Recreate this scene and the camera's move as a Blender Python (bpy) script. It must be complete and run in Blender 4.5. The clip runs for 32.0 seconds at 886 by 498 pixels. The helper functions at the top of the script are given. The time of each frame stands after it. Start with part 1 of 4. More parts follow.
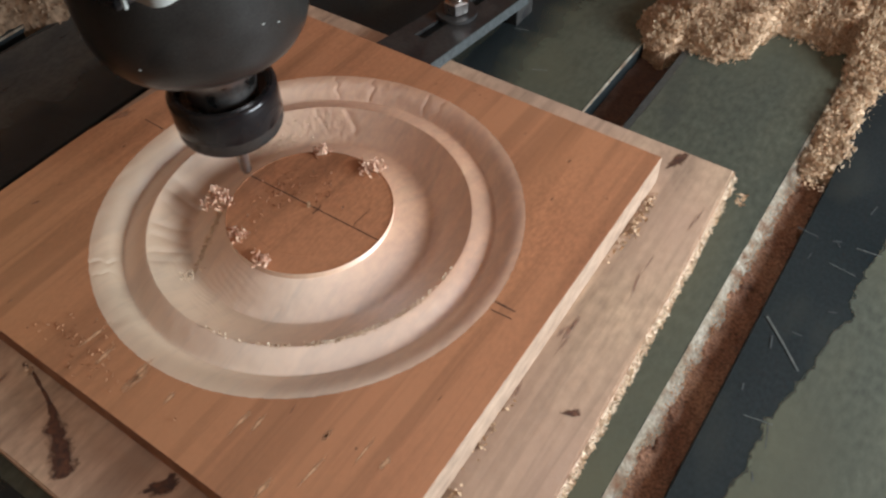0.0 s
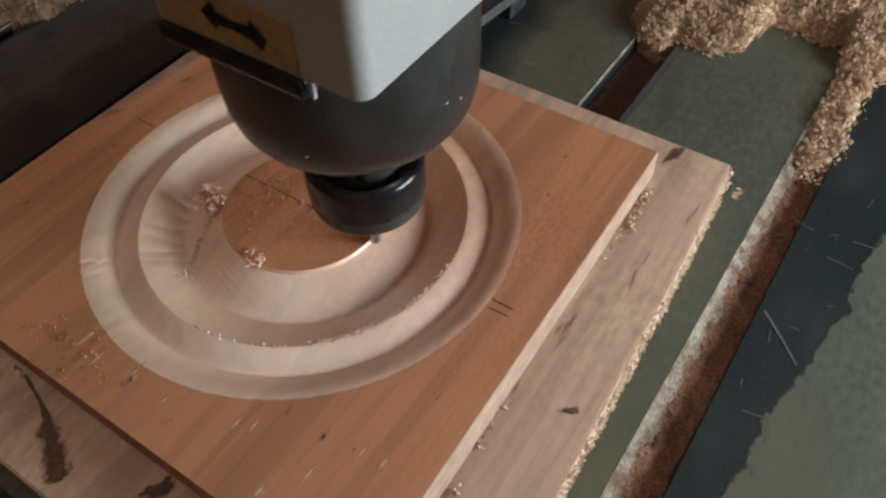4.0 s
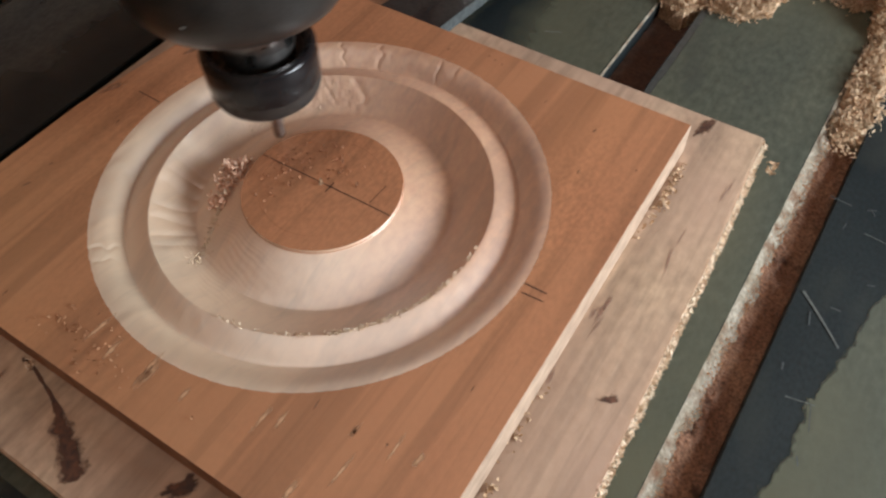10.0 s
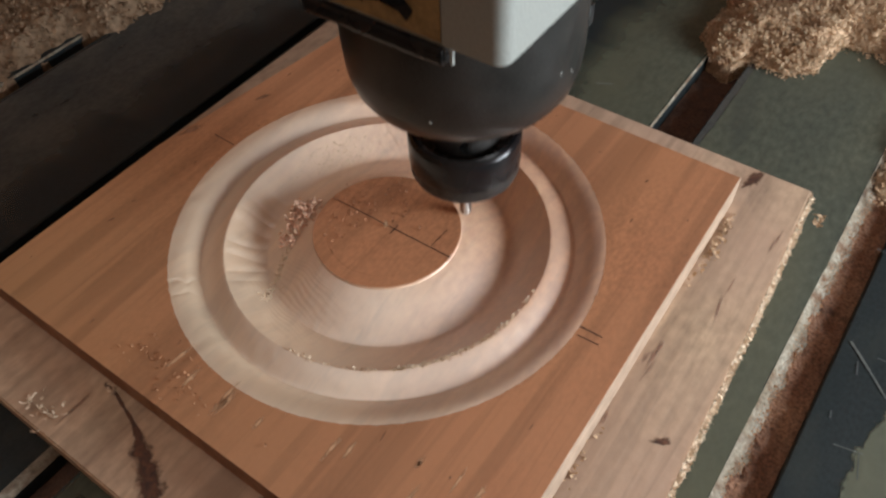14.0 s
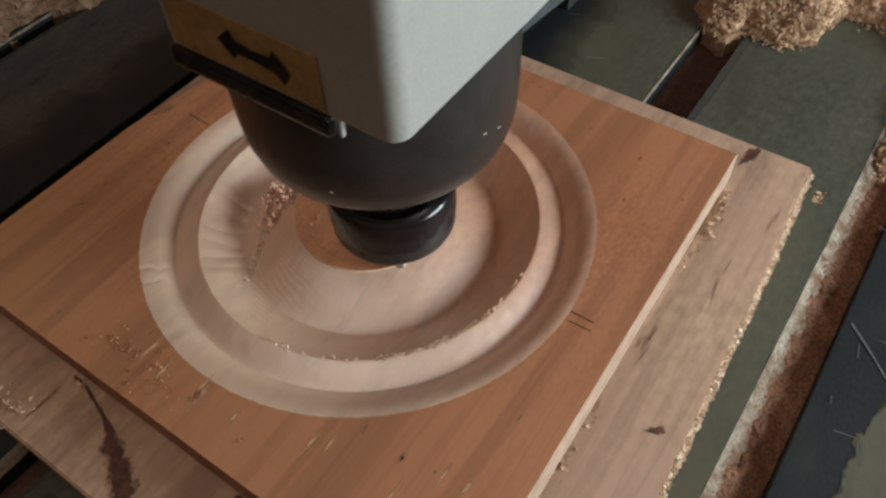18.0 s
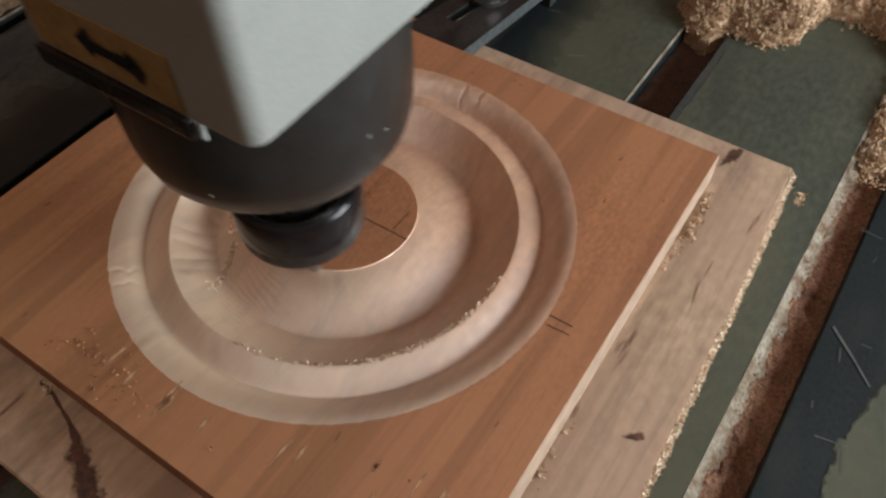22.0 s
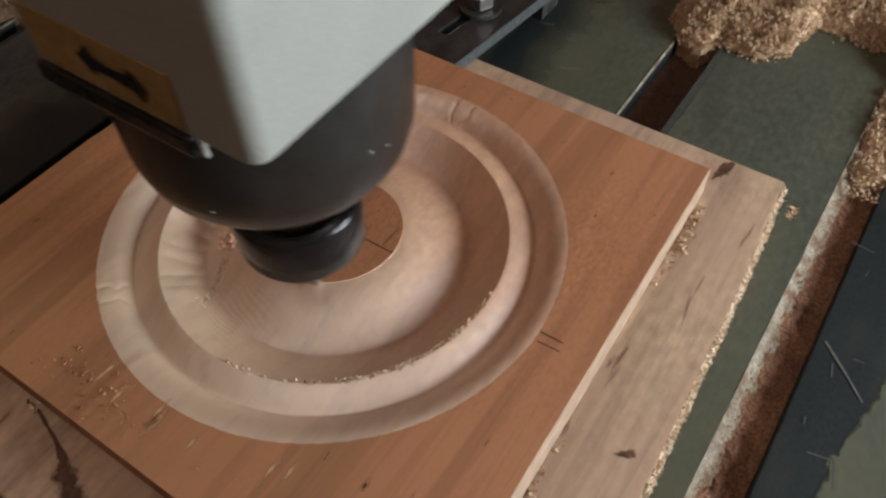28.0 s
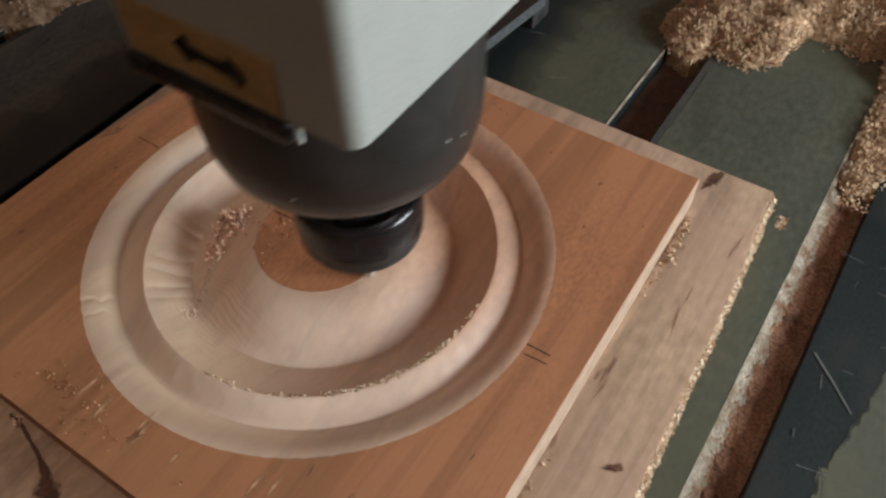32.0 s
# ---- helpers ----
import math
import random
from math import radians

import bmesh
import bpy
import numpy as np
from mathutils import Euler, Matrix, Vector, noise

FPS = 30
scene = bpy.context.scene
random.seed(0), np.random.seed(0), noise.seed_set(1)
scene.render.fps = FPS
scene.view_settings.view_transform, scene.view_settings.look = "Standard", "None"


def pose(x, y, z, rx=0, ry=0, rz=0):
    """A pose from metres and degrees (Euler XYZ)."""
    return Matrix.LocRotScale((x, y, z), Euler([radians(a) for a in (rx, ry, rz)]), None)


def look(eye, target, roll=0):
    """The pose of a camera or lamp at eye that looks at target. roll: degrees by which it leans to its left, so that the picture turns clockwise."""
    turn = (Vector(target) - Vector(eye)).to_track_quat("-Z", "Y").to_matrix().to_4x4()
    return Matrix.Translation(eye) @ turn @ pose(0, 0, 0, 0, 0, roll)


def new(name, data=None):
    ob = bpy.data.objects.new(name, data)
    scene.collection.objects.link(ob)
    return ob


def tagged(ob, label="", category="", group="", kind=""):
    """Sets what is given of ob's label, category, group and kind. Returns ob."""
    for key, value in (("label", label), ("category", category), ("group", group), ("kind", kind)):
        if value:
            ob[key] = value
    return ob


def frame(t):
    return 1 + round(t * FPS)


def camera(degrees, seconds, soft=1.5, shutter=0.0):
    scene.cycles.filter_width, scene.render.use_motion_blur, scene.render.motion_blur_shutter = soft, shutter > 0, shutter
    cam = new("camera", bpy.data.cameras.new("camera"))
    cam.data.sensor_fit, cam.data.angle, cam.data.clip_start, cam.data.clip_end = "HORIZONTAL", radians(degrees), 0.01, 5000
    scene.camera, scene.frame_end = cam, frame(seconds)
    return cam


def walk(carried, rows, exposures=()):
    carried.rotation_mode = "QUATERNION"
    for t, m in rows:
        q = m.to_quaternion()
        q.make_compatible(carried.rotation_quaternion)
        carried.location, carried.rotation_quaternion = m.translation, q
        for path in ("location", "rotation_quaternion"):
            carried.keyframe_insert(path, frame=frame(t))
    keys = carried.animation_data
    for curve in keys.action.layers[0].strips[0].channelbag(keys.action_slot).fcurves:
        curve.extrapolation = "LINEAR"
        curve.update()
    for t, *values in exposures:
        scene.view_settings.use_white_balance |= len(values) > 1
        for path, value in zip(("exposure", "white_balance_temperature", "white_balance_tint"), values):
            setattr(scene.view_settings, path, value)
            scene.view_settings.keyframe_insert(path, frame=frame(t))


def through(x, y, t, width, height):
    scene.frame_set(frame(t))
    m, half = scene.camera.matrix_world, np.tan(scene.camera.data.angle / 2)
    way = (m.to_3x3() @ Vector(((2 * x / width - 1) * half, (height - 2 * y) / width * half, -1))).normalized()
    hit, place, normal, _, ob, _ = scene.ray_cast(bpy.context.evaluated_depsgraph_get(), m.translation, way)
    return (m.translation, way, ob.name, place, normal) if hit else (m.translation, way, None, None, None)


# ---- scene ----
# A wooden rosette being carved on a small router table. Bed top is z = 0.
cam = camera(58.98, 32.0, soft=2.4, shutter=0.2)
PATH = (
    (0, 0.1394, -0.1171, 0.2066, 36.37, -49.63, -2.43),
    (0.5, 0.1390, -0.1161, 0.2056, 36.48, -49.90, -2.24),
    (1, 0.1387, -0.1136, 0.2046, 36.29, -50.12, -2.35),
    (1.5, 0.1385, -0.1149, 0.2048, 36.10, -50.13, -2.03),
    (2, 0.1378, -0.1139, 0.2027, 35.70, -50.47, -1.87),
    (2.5, 0.1378, -0.1116, 0.2015, 35.80, -50.59, -2.26),
    (3, 0.1367, -0.1161, 0.2048, 35.51, -50.37, -1.81),
    (3.5, 0.1379, -0.1157, 0.2054, 35.92, -50.11, -2.44),
    (5.5, 0.1345, -0.1160, 0.2077, 34.36, -50.48, -1.68),
    (6, 0.1349, -0.1149, 0.2058, 34.51, -50.77, -2.09),
    (6.5, 0.1315, -0.1167, 0.2054, 34.63, -50.97, -1.80),
    (7, 0.1280, -0.1175, 0.2017, 35.43, -51.47, -2.17),
    (7.5, 0.1256, -0.1149, 0.2008, 35.66, -51.71, -2.29),
    (8, 0.1235, -0.1146, 0.2022, 35.14, -51.67, -2.16),
    (8.5, 0.1249, -0.1128, 0.2018, 34.69, -51.88, -2.14),
    (9, 0.1223, -0.1157, 0.2031, 35.17, -52.02, -2.10),
    (9.5, 0.1235, -0.1137, 0.2001, 34.43, -52.41, -1.98),
    (10, 0.1217, -0.1132, 0.2002, 34.42, -52.64, -1.92),
    (10.5, 0.1210, -0.1133, 0.1991, 34.54, -52.31, -1.64),
    (11, 0.1152, -0.1150, 0.2037, 34.92, -51.26, -1.51),
    (11.5, 0.1132, -0.1172, 0.2056, 35.18, -51.26, -0.81),
    (12, 0.1135, -0.1185, 0.2058, 35.09, -51.05, -0.35),
    (13, 0.1147, -0.1226, 0.2081, 34.94, -50.69, -0.22),
    (13.5, 0.1175, -0.1238, 0.2106, 36.96, -50.12, -2.19),
    (15.5, 0.1155, -0.1188, 0.2114, 38.12, -50.29, -3.81),
    (16, 0.1166, -0.1208, 0.2084, 37.98, -50.64, -3.61),
    (16.5, 0.1167, -0.1221, 0.2058, 37.51, -51.30, -3.08),
    (17, 0.1161, -0.1188, 0.2031, 37.40, -51.52, -2.98),
    (17.5, 0.1154, -0.1135, 0.2021, 37.08, -51.63, -3.26),
    (18, 0.1151, -0.1154, 0.2035, 37.06, -51.50, -3.11),
    (18.5, 0.1147, -0.1152, 0.2032, 36.52, -51.27, -2.42),
    (19, 0.1149, -0.1156, 0.2033, 36.21, -51.17, -2.01),
    (19.5, 0.1134, -0.1151, 0.2026, 36.04, -51.17, -1.73),
    (20, 0.1149, -0.1123, 0.2017, 35.89, -51.39, -2.14),
    (20.5, 0.1143, -0.1148, 0.2022, 35.58, -51.23, -1.93),
    (21, 0.1154, -0.1136, 0.2012, 35.39, -51.48, -1.76),
    (21.5, 0.1152, -0.1113, 0.2008, 35.55, -51.55, -1.96),
    (22, 0.1148, -0.1104, 0.2009, 35.47, -51.85, -1.76),
    (22.5, 0.1135, -0.1089, 0.2015, 35.49, -51.64, -1.88),
    (23, 0.1130, -0.1070, 0.2036, 35.68, -51.36, -2.39),
    (23.5, 0.1141, -0.1059, 0.2013, 35.09, -51.35, -2.03),
    (24, 0.1140, -0.1068, 0.2019, 35.59, -51.41, -2.22),
    (24.5, 0.1136, -0.1079, 0.2033, 35.71, -51.18, -2.16),
    (25, 0.1147, -0.1081, 0.2019, 35.62, -51.46, -2.10),
    (25.5, 0.1140, -0.1079, 0.2014, 35.40, -51.57, -1.91),
    (27.5, 0.1155, -0.1074, 0.2004, 35.25, -51.35, -1.64),
    (28, 0.1151, -0.1071, 0.2016, 35.15, -51.33, -1.67),
    (28.5, 0.1143, -0.1073, 0.2012, 34.96, -51.36, -1.35),
    (29, 0.1157, -0.1068, 0.2010, 34.92, -51.38, -1.46),
    (29.5, 0.1150, -0.1069, 0.2018, 35.13, -51.29, -1.49),
    (30, 0.1162, -0.1060, 0.2008, 35.04, -51.41, -1.46),
    (30.5, 0.1161, -0.1055, 0.2014, 35.13, -51.23, -1.67),
    (31, 0.1160, -0.1050, 0.2025, 34.98, -51.05, -1.41),
    (31.5, 0.1154, -0.1036, 0.2022, 34.77, -51.09, -1.39),
    (32, 0.1164, -0.1036, 0.2017, 34.84, -50.95, -1.51),
)


def facing(x, y, z, yaw, pitch, roll):
    a, b = radians(yaw), radians(pitch)
    ahead = Vector((-math.sin(a) * math.cos(b), math.cos(a) * math.cos(b), math.sin(b)))
    eye = Vector((x, y, z))
    return look(eye, eye + ahead, roll)


# The cutter's angle round the carving; the phone darkens as the pale housing comes near.
def angle(t):
    u = t / 32
    a = radians(170.44 + 10088.49 * u + 658.29 * u ** 2 + 205.95 * u ** 3 + 29.06 * u ** 4)
    swing = ((-0.0815, 0.0750), (0.0529, -0.0116), (-0.0278, -0.0231), (0.0035, 0.0276))
    return a + sum(c * math.cos(k * a) + d * math.sin(k * a) for k, (c, d) in enumerate(swing, 1))


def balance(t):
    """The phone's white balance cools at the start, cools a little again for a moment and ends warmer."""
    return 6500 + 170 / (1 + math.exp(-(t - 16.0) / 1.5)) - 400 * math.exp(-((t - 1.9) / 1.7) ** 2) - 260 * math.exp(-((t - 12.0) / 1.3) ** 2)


walk(cam, [(t, facing(*row)) for t, *row in PATH],
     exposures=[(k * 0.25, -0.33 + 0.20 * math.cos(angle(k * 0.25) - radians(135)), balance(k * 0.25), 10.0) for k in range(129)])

# ---- light ----
world = bpy.data.worlds.new("overcast_day")
scene.world = world
world.use_nodes = True
sky = world.node_tree.nodes.new("ShaderNodeTexSky")
sky.sky_type, sky.sun_disc, sky.sun_elevation, sky.sun_rotation = "NISHITA", False, radians(35), radians(75)
world.node_tree.links.new(sky.outputs[0], world.node_tree.nodes["Background"].inputs[0])
world.node_tree.nodes["Background"].inputs[1].default_value = 0.1

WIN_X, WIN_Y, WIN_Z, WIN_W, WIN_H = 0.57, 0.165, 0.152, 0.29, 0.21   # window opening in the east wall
FILL_X, FILL_Y, FILL_S = 0.02, -0.35, 1.1      # added overhead fill lamp, square; no real source stands there


def area_light(name, m, w, h, watts, colour):
    data = bpy.data.lights.new(name, "AREA")
    data.shape, data.size, data.size_y, data.energy, data.color = "RECTANGLE", w, h, watts, colour
    ob = new(name, data)
    ob.matrix_world = m
    return ob


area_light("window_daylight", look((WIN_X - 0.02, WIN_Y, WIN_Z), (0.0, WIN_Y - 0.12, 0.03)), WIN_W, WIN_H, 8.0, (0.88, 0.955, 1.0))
# unseen warm fill from above, added to lift slopes turned from the window
area_light("overhead_fill", look((FILL_X, FILL_Y, 1.38), (FILL_X, FILL_Y, 0.0), 0.1), FILL_S, FILL_S, 5.4, (1.0, 0.89, 0.77))

# ---- sizes ----
TOP = 0.0215        # top of the carved board
BACK = 0.0100       # top of the backing board
R_RING, R_CREST, R_GROOVE, R_END, R_START = 0.0700, 0.0527, 0.0606, 0.0196, 0.0276


# ---- materials ----
def material(name, base, second, scale=60.0, stretch=(1, 1, 1), rough=0.6, metal=0.0, bump=0.2, fine=600.0, spots=None, spot_scale=25.0, spot_at=0.62, spot_soft=0.1,
             sheen=0.0, through=0.0, spec=0.5, island=0.0, mix_low=0.35, mix_high=0.65, fine_amount=0.25, dist=0.0006, coat=0.0, streaks=0.0, patch=None, gloss=1.7, coat_rough=0.55, light_drift=None, drift_from=0.55, drift_to=1.65, fade=None, ior=1.5, thin=0.0, shift=0.0):
    m = bpy.data.materials.new(name)
    m.use_nodes = True
    n, ln = m.node_tree.nodes, m.node_tree.links
    shader = n["Principled BSDF"]
    shader.inputs["Metallic"].default_value = metal
    shader.inputs["Specular IOR Level"].default_value = spec
    shader.inputs["IOR"].default_value = ior
    shader.inputs["Coat Weight"].default_value = coat
    shader.inputs["Coat Roughness"].default_value, shader.inputs["Coat IOR"].default_value = coat_rough, gloss
    shader.inputs["Subsurface Weight"].default_value, shader.inputs["Subsurface Scale"].default_value = through, 0.005
    shader.inputs["Subsurface Radius"].default_value = (1.0, 0.35, 0.15)
    shader.inputs["Sheen Weight"].default_value, shader.inputs["Sheen Roughness"].default_value = sheen, 0.35
    co = n.new("ShaderNodeTexCoord")
    mp = n.new("ShaderNodeMapping")
    mp.inputs["Scale"].default_value, mp.inputs["Location"].default_value = stretch, (shift, shift * 0.7, 0.0)
    ln.new(co.outputs["Object"], mp.inputs[0])

    def noise_node(s, detail=4.0, warp=0.0):
        t = n.new("ShaderNodeTexNoise")
        t.inputs["Scale"].default_value, t.inputs["Detail"].default_value = s, detail
        t.inputs["Distortion"].default_value = warp
        ln.new(mp.outputs[0], t.inputs["Vector"])
        return t.outputs["Fac"]

    def ramp(fac, lo, hi):
        r = n.new("ShaderNodeMapRange")
        r.inputs["From Min"].default_value, r.inputs["From Max"].default_value = lo, hi
        ln.new(fac, r.inputs["Value"])
        return r.outputs["Result"]

    def mix(fac, a, b, kind="MIX"):
        x = n.new("ShaderNodeMix")
        x.data_type, x.blend_type = "RGBA", kind
        if isinstance(fac, float):
            x.inputs["Factor"].default_value = fac
        else:
            ln.new(fac, x.inputs["Factor"])
        for slot, v in ((6, a), (7, b)):
            if isinstance(v, tuple):
                x.inputs[slot].default_value = (*v, 1)
            else:
                ln.new(v, x.inputs[slot])
        return x.outputs[2]

    big = ramp(noise_node(scale, 5.0, 0.6), mix_low, mix_high)
    col = mix(big, base, second)
    grit = n.new("ShaderNodeMapping")
    grit.inputs["Scale"].default_value = [math.sqrt(v) for v in stretch]
    ln.new(co.outputs["Object"], grit.inputs[0])
    speck = n.new("ShaderNodeTexNoise")
    speck.inputs["Scale"].default_value, speck.inputs["Detail"].default_value = fine, 4.0
    ln.new(grit.outputs[0], speck.inputs["Vector"])
    small = speck.outputs["Fac"]
    grain = ramp(small, 0.25, 0.75)
    grey = n.new("ShaderNodeCombineColor")
    for k in range(3):
        ln.new(grain, grey.inputs[k])
    col = mix(fine_amount, col, grey.outputs[0], "OVERLAY")
    if spots:
        col = mix(ramp(noise_node(spot_scale, 6.0, 0.3), spot_at, spot_at + spot_soft), col, spots)
    if patch:
        wide = n.new("ShaderNodeTexNoise")
        wide.inputs["Scale"].default_value, wide.inputs["Detail"].default_value = 11.0, 3.0
        ln.new(co.outputs["Object"], wide.inputs["Vector"])
        col = mix(ramp(wide.outputs["Fac"], 0.42, 0.68), col, patch)
    if light_drift:         # wood tone drifting towards one corner, with uneven light painted in
        where = n.new("ShaderNodeVectorMath")
        where.operation = "DOT_PRODUCT"
        where.inputs[1].default_value = (-5.0, -9.0, 0.0)
        ln.new(co.outputs["Object"], where.inputs[0])
        drift = n.new("ShaderNodeMath")
        ln.new(where.outputs["Value"], drift.inputs[0])
        ln.new(noise_node(14.0, 4.0, 0.5), drift.inputs[1])
        col = mix(ramp(drift.outputs[0], drift_from, drift_to), col, light_drift)
    if streaks:
        turn = n.new("ShaderNodeMapping")
        turn.inputs["Scale"].default_value, turn.inputs["Rotation"].default_value = (1.0, 0.035, 0.6), (0, 0, 0.05)
        ln.new(co.outputs["Object"], turn.inputs[0])
        for s_, lo, hi, k in ((95.0, 0.50, 0.62, streaks), (310.0, 0.52, 0.70, streaks * 0.7)):
            t = n.new("ShaderNodeTexNoise")
            t.inputs["Scale"].default_value, t.inputs["Detail"].default_value, t.inputs["Distortion"].default_value = s_, 3.0, 0.8
            ln.new(turn.outputs[0], t.inputs["Vector"])
            v = n.new("ShaderNodeMapRange")
            v.inputs["From Min"].default_value, v.inputs["From Max"].default_value = lo, hi
            v.inputs["To Min"].default_value, v.inputs["To Max"].default_value = 1.0 + k * 0.35, 1.0 - k
            ln.new(t.outputs["Fac"], v.inputs["Value"])
            dim = n.new("ShaderNodeHueSaturation")
            ln.new(v.outputs["Result"], dim.inputs["Value"])
            ln.new(col, dim.inputs["Color"])
            col = dim.outputs["Color"]
    if island:
        geo = n.new("ShaderNodeNewGeometry")
        hsv = n.new("ShaderNodeHueSaturation")
        v = n.new("ShaderNodeMapRange")
        v.inputs["To Min"].default_value, v.inputs["To Max"].default_value = 1 - island, 1 + island
        ln.new(geo.outputs["Random Per Island"], v.inputs["Value"])
        ln.new(v.outputs["Result"], hsv.inputs["Value"])
        ln.new(col, hsv.inputs["Color"])
        col = hsv.outputs["Color"]
    ln.new(col, shader.inputs["Base Color"])
    rr = n.new("ShaderNodeMapRange")
    rr.inputs["To Min"].default_value, rr.inputs["To Max"].default_value = max(0.03, rough - 0.1), min(1.0, rough + 0.1)
    ln.new(big, rr.inputs["Value"])
    ln.new(rr.outputs["Result"], shader.inputs["Roughness"])
    if bump:
        bp = n.new("ShaderNodeBump")
        bp.inputs["Strength"].default_value, bp.inputs["Distance"].default_value = bump, dist
        ln.new(small, bp.inputs["Height"])
        ln.new(bp.outputs[0], shader.inputs["Normal"])
    if thin:        # paper-thin shavings let light through
        glow, both = n.new("ShaderNodeBsdfTranslucent"), n.new("ShaderNodeMixShader")
        both.inputs[0].default_value = thin
        ln.new(col, glow.inputs["Color"])
        ln.new(shader.outputs[0], both.inputs[1])
        ln.new(glow.outputs[0], both.inputs[2])
        ln.new(both.outputs[0], n["Material Output"].inputs["Surface"])
    if fade:        # (noise size, noise amount, start, end): ragged thinning towards the rim of a film
        at = n.new("ShaderNodeAttribute")
        at.attribute_name = "fade"
        rag = n.new("ShaderNodeTexNoise")
        rag.inputs["Scale"].default_value, rag.inputs["Detail"].default_value, rag.inputs["Roughness"].default_value = fade[0], 7.0, 0.65
        ln.new(mp.outputs[0], rag.inputs["Vector"])
        swing = n.new("ShaderNodeMath")
        swing.operation = "MULTIPLY_ADD"
        swing.inputs[1].default_value = fade[1]
        ln.new(rag.outputs["Fac"], swing.inputs[0])
        ln.new(at.outputs["Fac"], swing.inputs[2])
        clear, both = n.new("ShaderNodeBsdfTransparent"), n.new("ShaderNodeMixShader")
        ln.new(ramp(swing.outputs[0], fade[2] + fade[1] / 2, fade[3] + fade[1] / 2), both.inputs[0])
        ln.new(clear.outputs[0], both.inputs[1])
        ln.new(shader.outputs[0], both.inputs[2])
        ln.new(both.outputs[0], n["Material Output"].inputs["Surface"])
    return m


# darker corner tone also carries the daylight's fall-off across the board
BOARD = material("brown_hardwood", (0.405, 0.182, 0.092), (0.315, 0.128, 0.062), 22, (1, 0.3, 1), 0.55, bump=0.08, fine=800, fine_amount=0.22, spots=(0.425, 0.208, 0.107), spot_scale=50, spot_at=0.57, spot_soft=0.30, streaks=0.17, light_drift=(0.325, 0.168, 0.080), patch=(0.405, 0.188, 0.095), shift=0.42)
END = material("dark_end_grain", (0.27, 0.130, 0.068), (0.21, 0.095, 0.048), 90, (1, 1, 0.3), 0.65, bump=0.2)
CLUMP = material("reddish_shavings", (0.72, 0.50, 0.38), (0.60, 0.37, 0.25), 200, rough=0.8, bump=0.0, island=0.25, spec=0.2, thin=0.2)
CRUMB = material("brown_crumbs", (0.38, 0.20, 0.105), (0.29, 0.14, 0.07), 200, rough=0.9, bump=0.0, island=0.2)
# pale front left and red back right partly paint lit and shaded sides
CUT = material("fresh_cut_wood", (0.66, 0.385, 0.232), (0.57, 0.305, 0.172), 30, (1, 0.35, 1), 0.65, bump=0.35, fine=500, fine_amount=0.24, spots=(0.52, 0.275, 0.155), spot_scale=45, spot_at=0.62, spot_soft=0.25, dist=0.0003, coat=1.0, gloss=4.2, coat_rough=0.48, spec=0.5, streaks=0.14, light_drift=(0.57, 0.440, 0.30), drift_from=0.15, drift_to=1.15)
SAPWOOD = material("pale_sawn_edge", (0.33, 0.235, 0.168), (0.285, 0.195, 0.135), 80, (1, 0.3, 1), 0.8, bump=0.4, fine=300, fine_amount=0.25)
BACKWOOD = material("pale_backing_wood", (0.440, 0.315, 0.215), (0.360, 0.241, 0.164), 40, (1, 0.25, 1), 0.7, bump=0.35, fine=420, fine_amount=0.22, spots=(0.29, 0.18, 0.12), spot_scale=70, spot_at=0.64, spot_soft=0.2, streaks=0.18, patch=(0.40, 0.27, 0.195))
KNOT = material("dark_knot", (0.045, 0.020, 0.013), (0.13, 0.055, 0.030), 420, rough=0.7, bump=0.4, fade=(260, 2.0, 0.15, 0.60))
PENCIL = material("pencil_line", (0.06, 0.028, 0.016), (0.10, 0.045, 0.025), 800, rough=0.8, bump=0.0)
BED = material("dusty_dark_green_paint", (0.070, 0.0755, 0.0545), (0.051, 0.0575, 0.043), 26, (1, 0.3, 1), 0.75, bump=0.25, fine=420, fine_amount=0.3, spots=(0.033, 0.038, 0.033), spot_scale=34, spot_at=0.56, spot_soft=0.2, spec=0.3, patch=(0.082, 0.083, 0.054), fade=(170, 1.3, 0.35, 0.5))
BED_SOFT = material("thinning_green_dust", (0.070, 0.0755, 0.0545), (0.051, 0.0575, 0.043), 26, (1, 0.3, 1), 0.75, bump=0.25, fine=420, fine_amount=0.3, spots=(0.033, 0.038, 0.033), spot_scale=34, spot_at=0.56, spot_soft=0.2, spec=0.3, patch=(0.082, 0.083, 0.054), fade=(130, 0.7, -0.1, 1.0))
BAND = material("dark_brown_dust_band", (0.046, 0.045, 0.039), (0.036, 0.037, 0.034), 60, (1, 0.3, 1), 0.8, bump=0.2, fine=500, fine_amount=0.3, fade=(130, 0.5, 0.0, 0.4))
BED_DARK = material("bare_dark_blue_paint", (0.010, 0.015, 0.017), (0.016, 0.021, 0.022), 30, (1, 0.4, 1), 0.55, bump=0.12, fine=900, fine_amount=0.3, spots=(0.030, 0.034, 0.030), spot_scale=60, spot_at=0.58, spot_soft=0.25, spec=0.22)
METAL = material("worn_dusty_lip", (0.26, 0.235, 0.19), (0.155, 0.125, 0.09), 120, (1, 0.7, 1), 0.85, metal=0.0, spec=0.1, bump=0.6, fine=900, fine_amount=0.4, spots=(0.11, 0.058, 0.034), spot_scale=240, spot_at=0.47, spot_soft=0.25)
STAIN = material("brown_stain", (0.20, 0.10, 0.06), (0.30, 0.155, 0.09), 200, (1, 0.3, 1), 0.75, bump=0.1, fade=(300, 0.8, 0.1, 0.9))
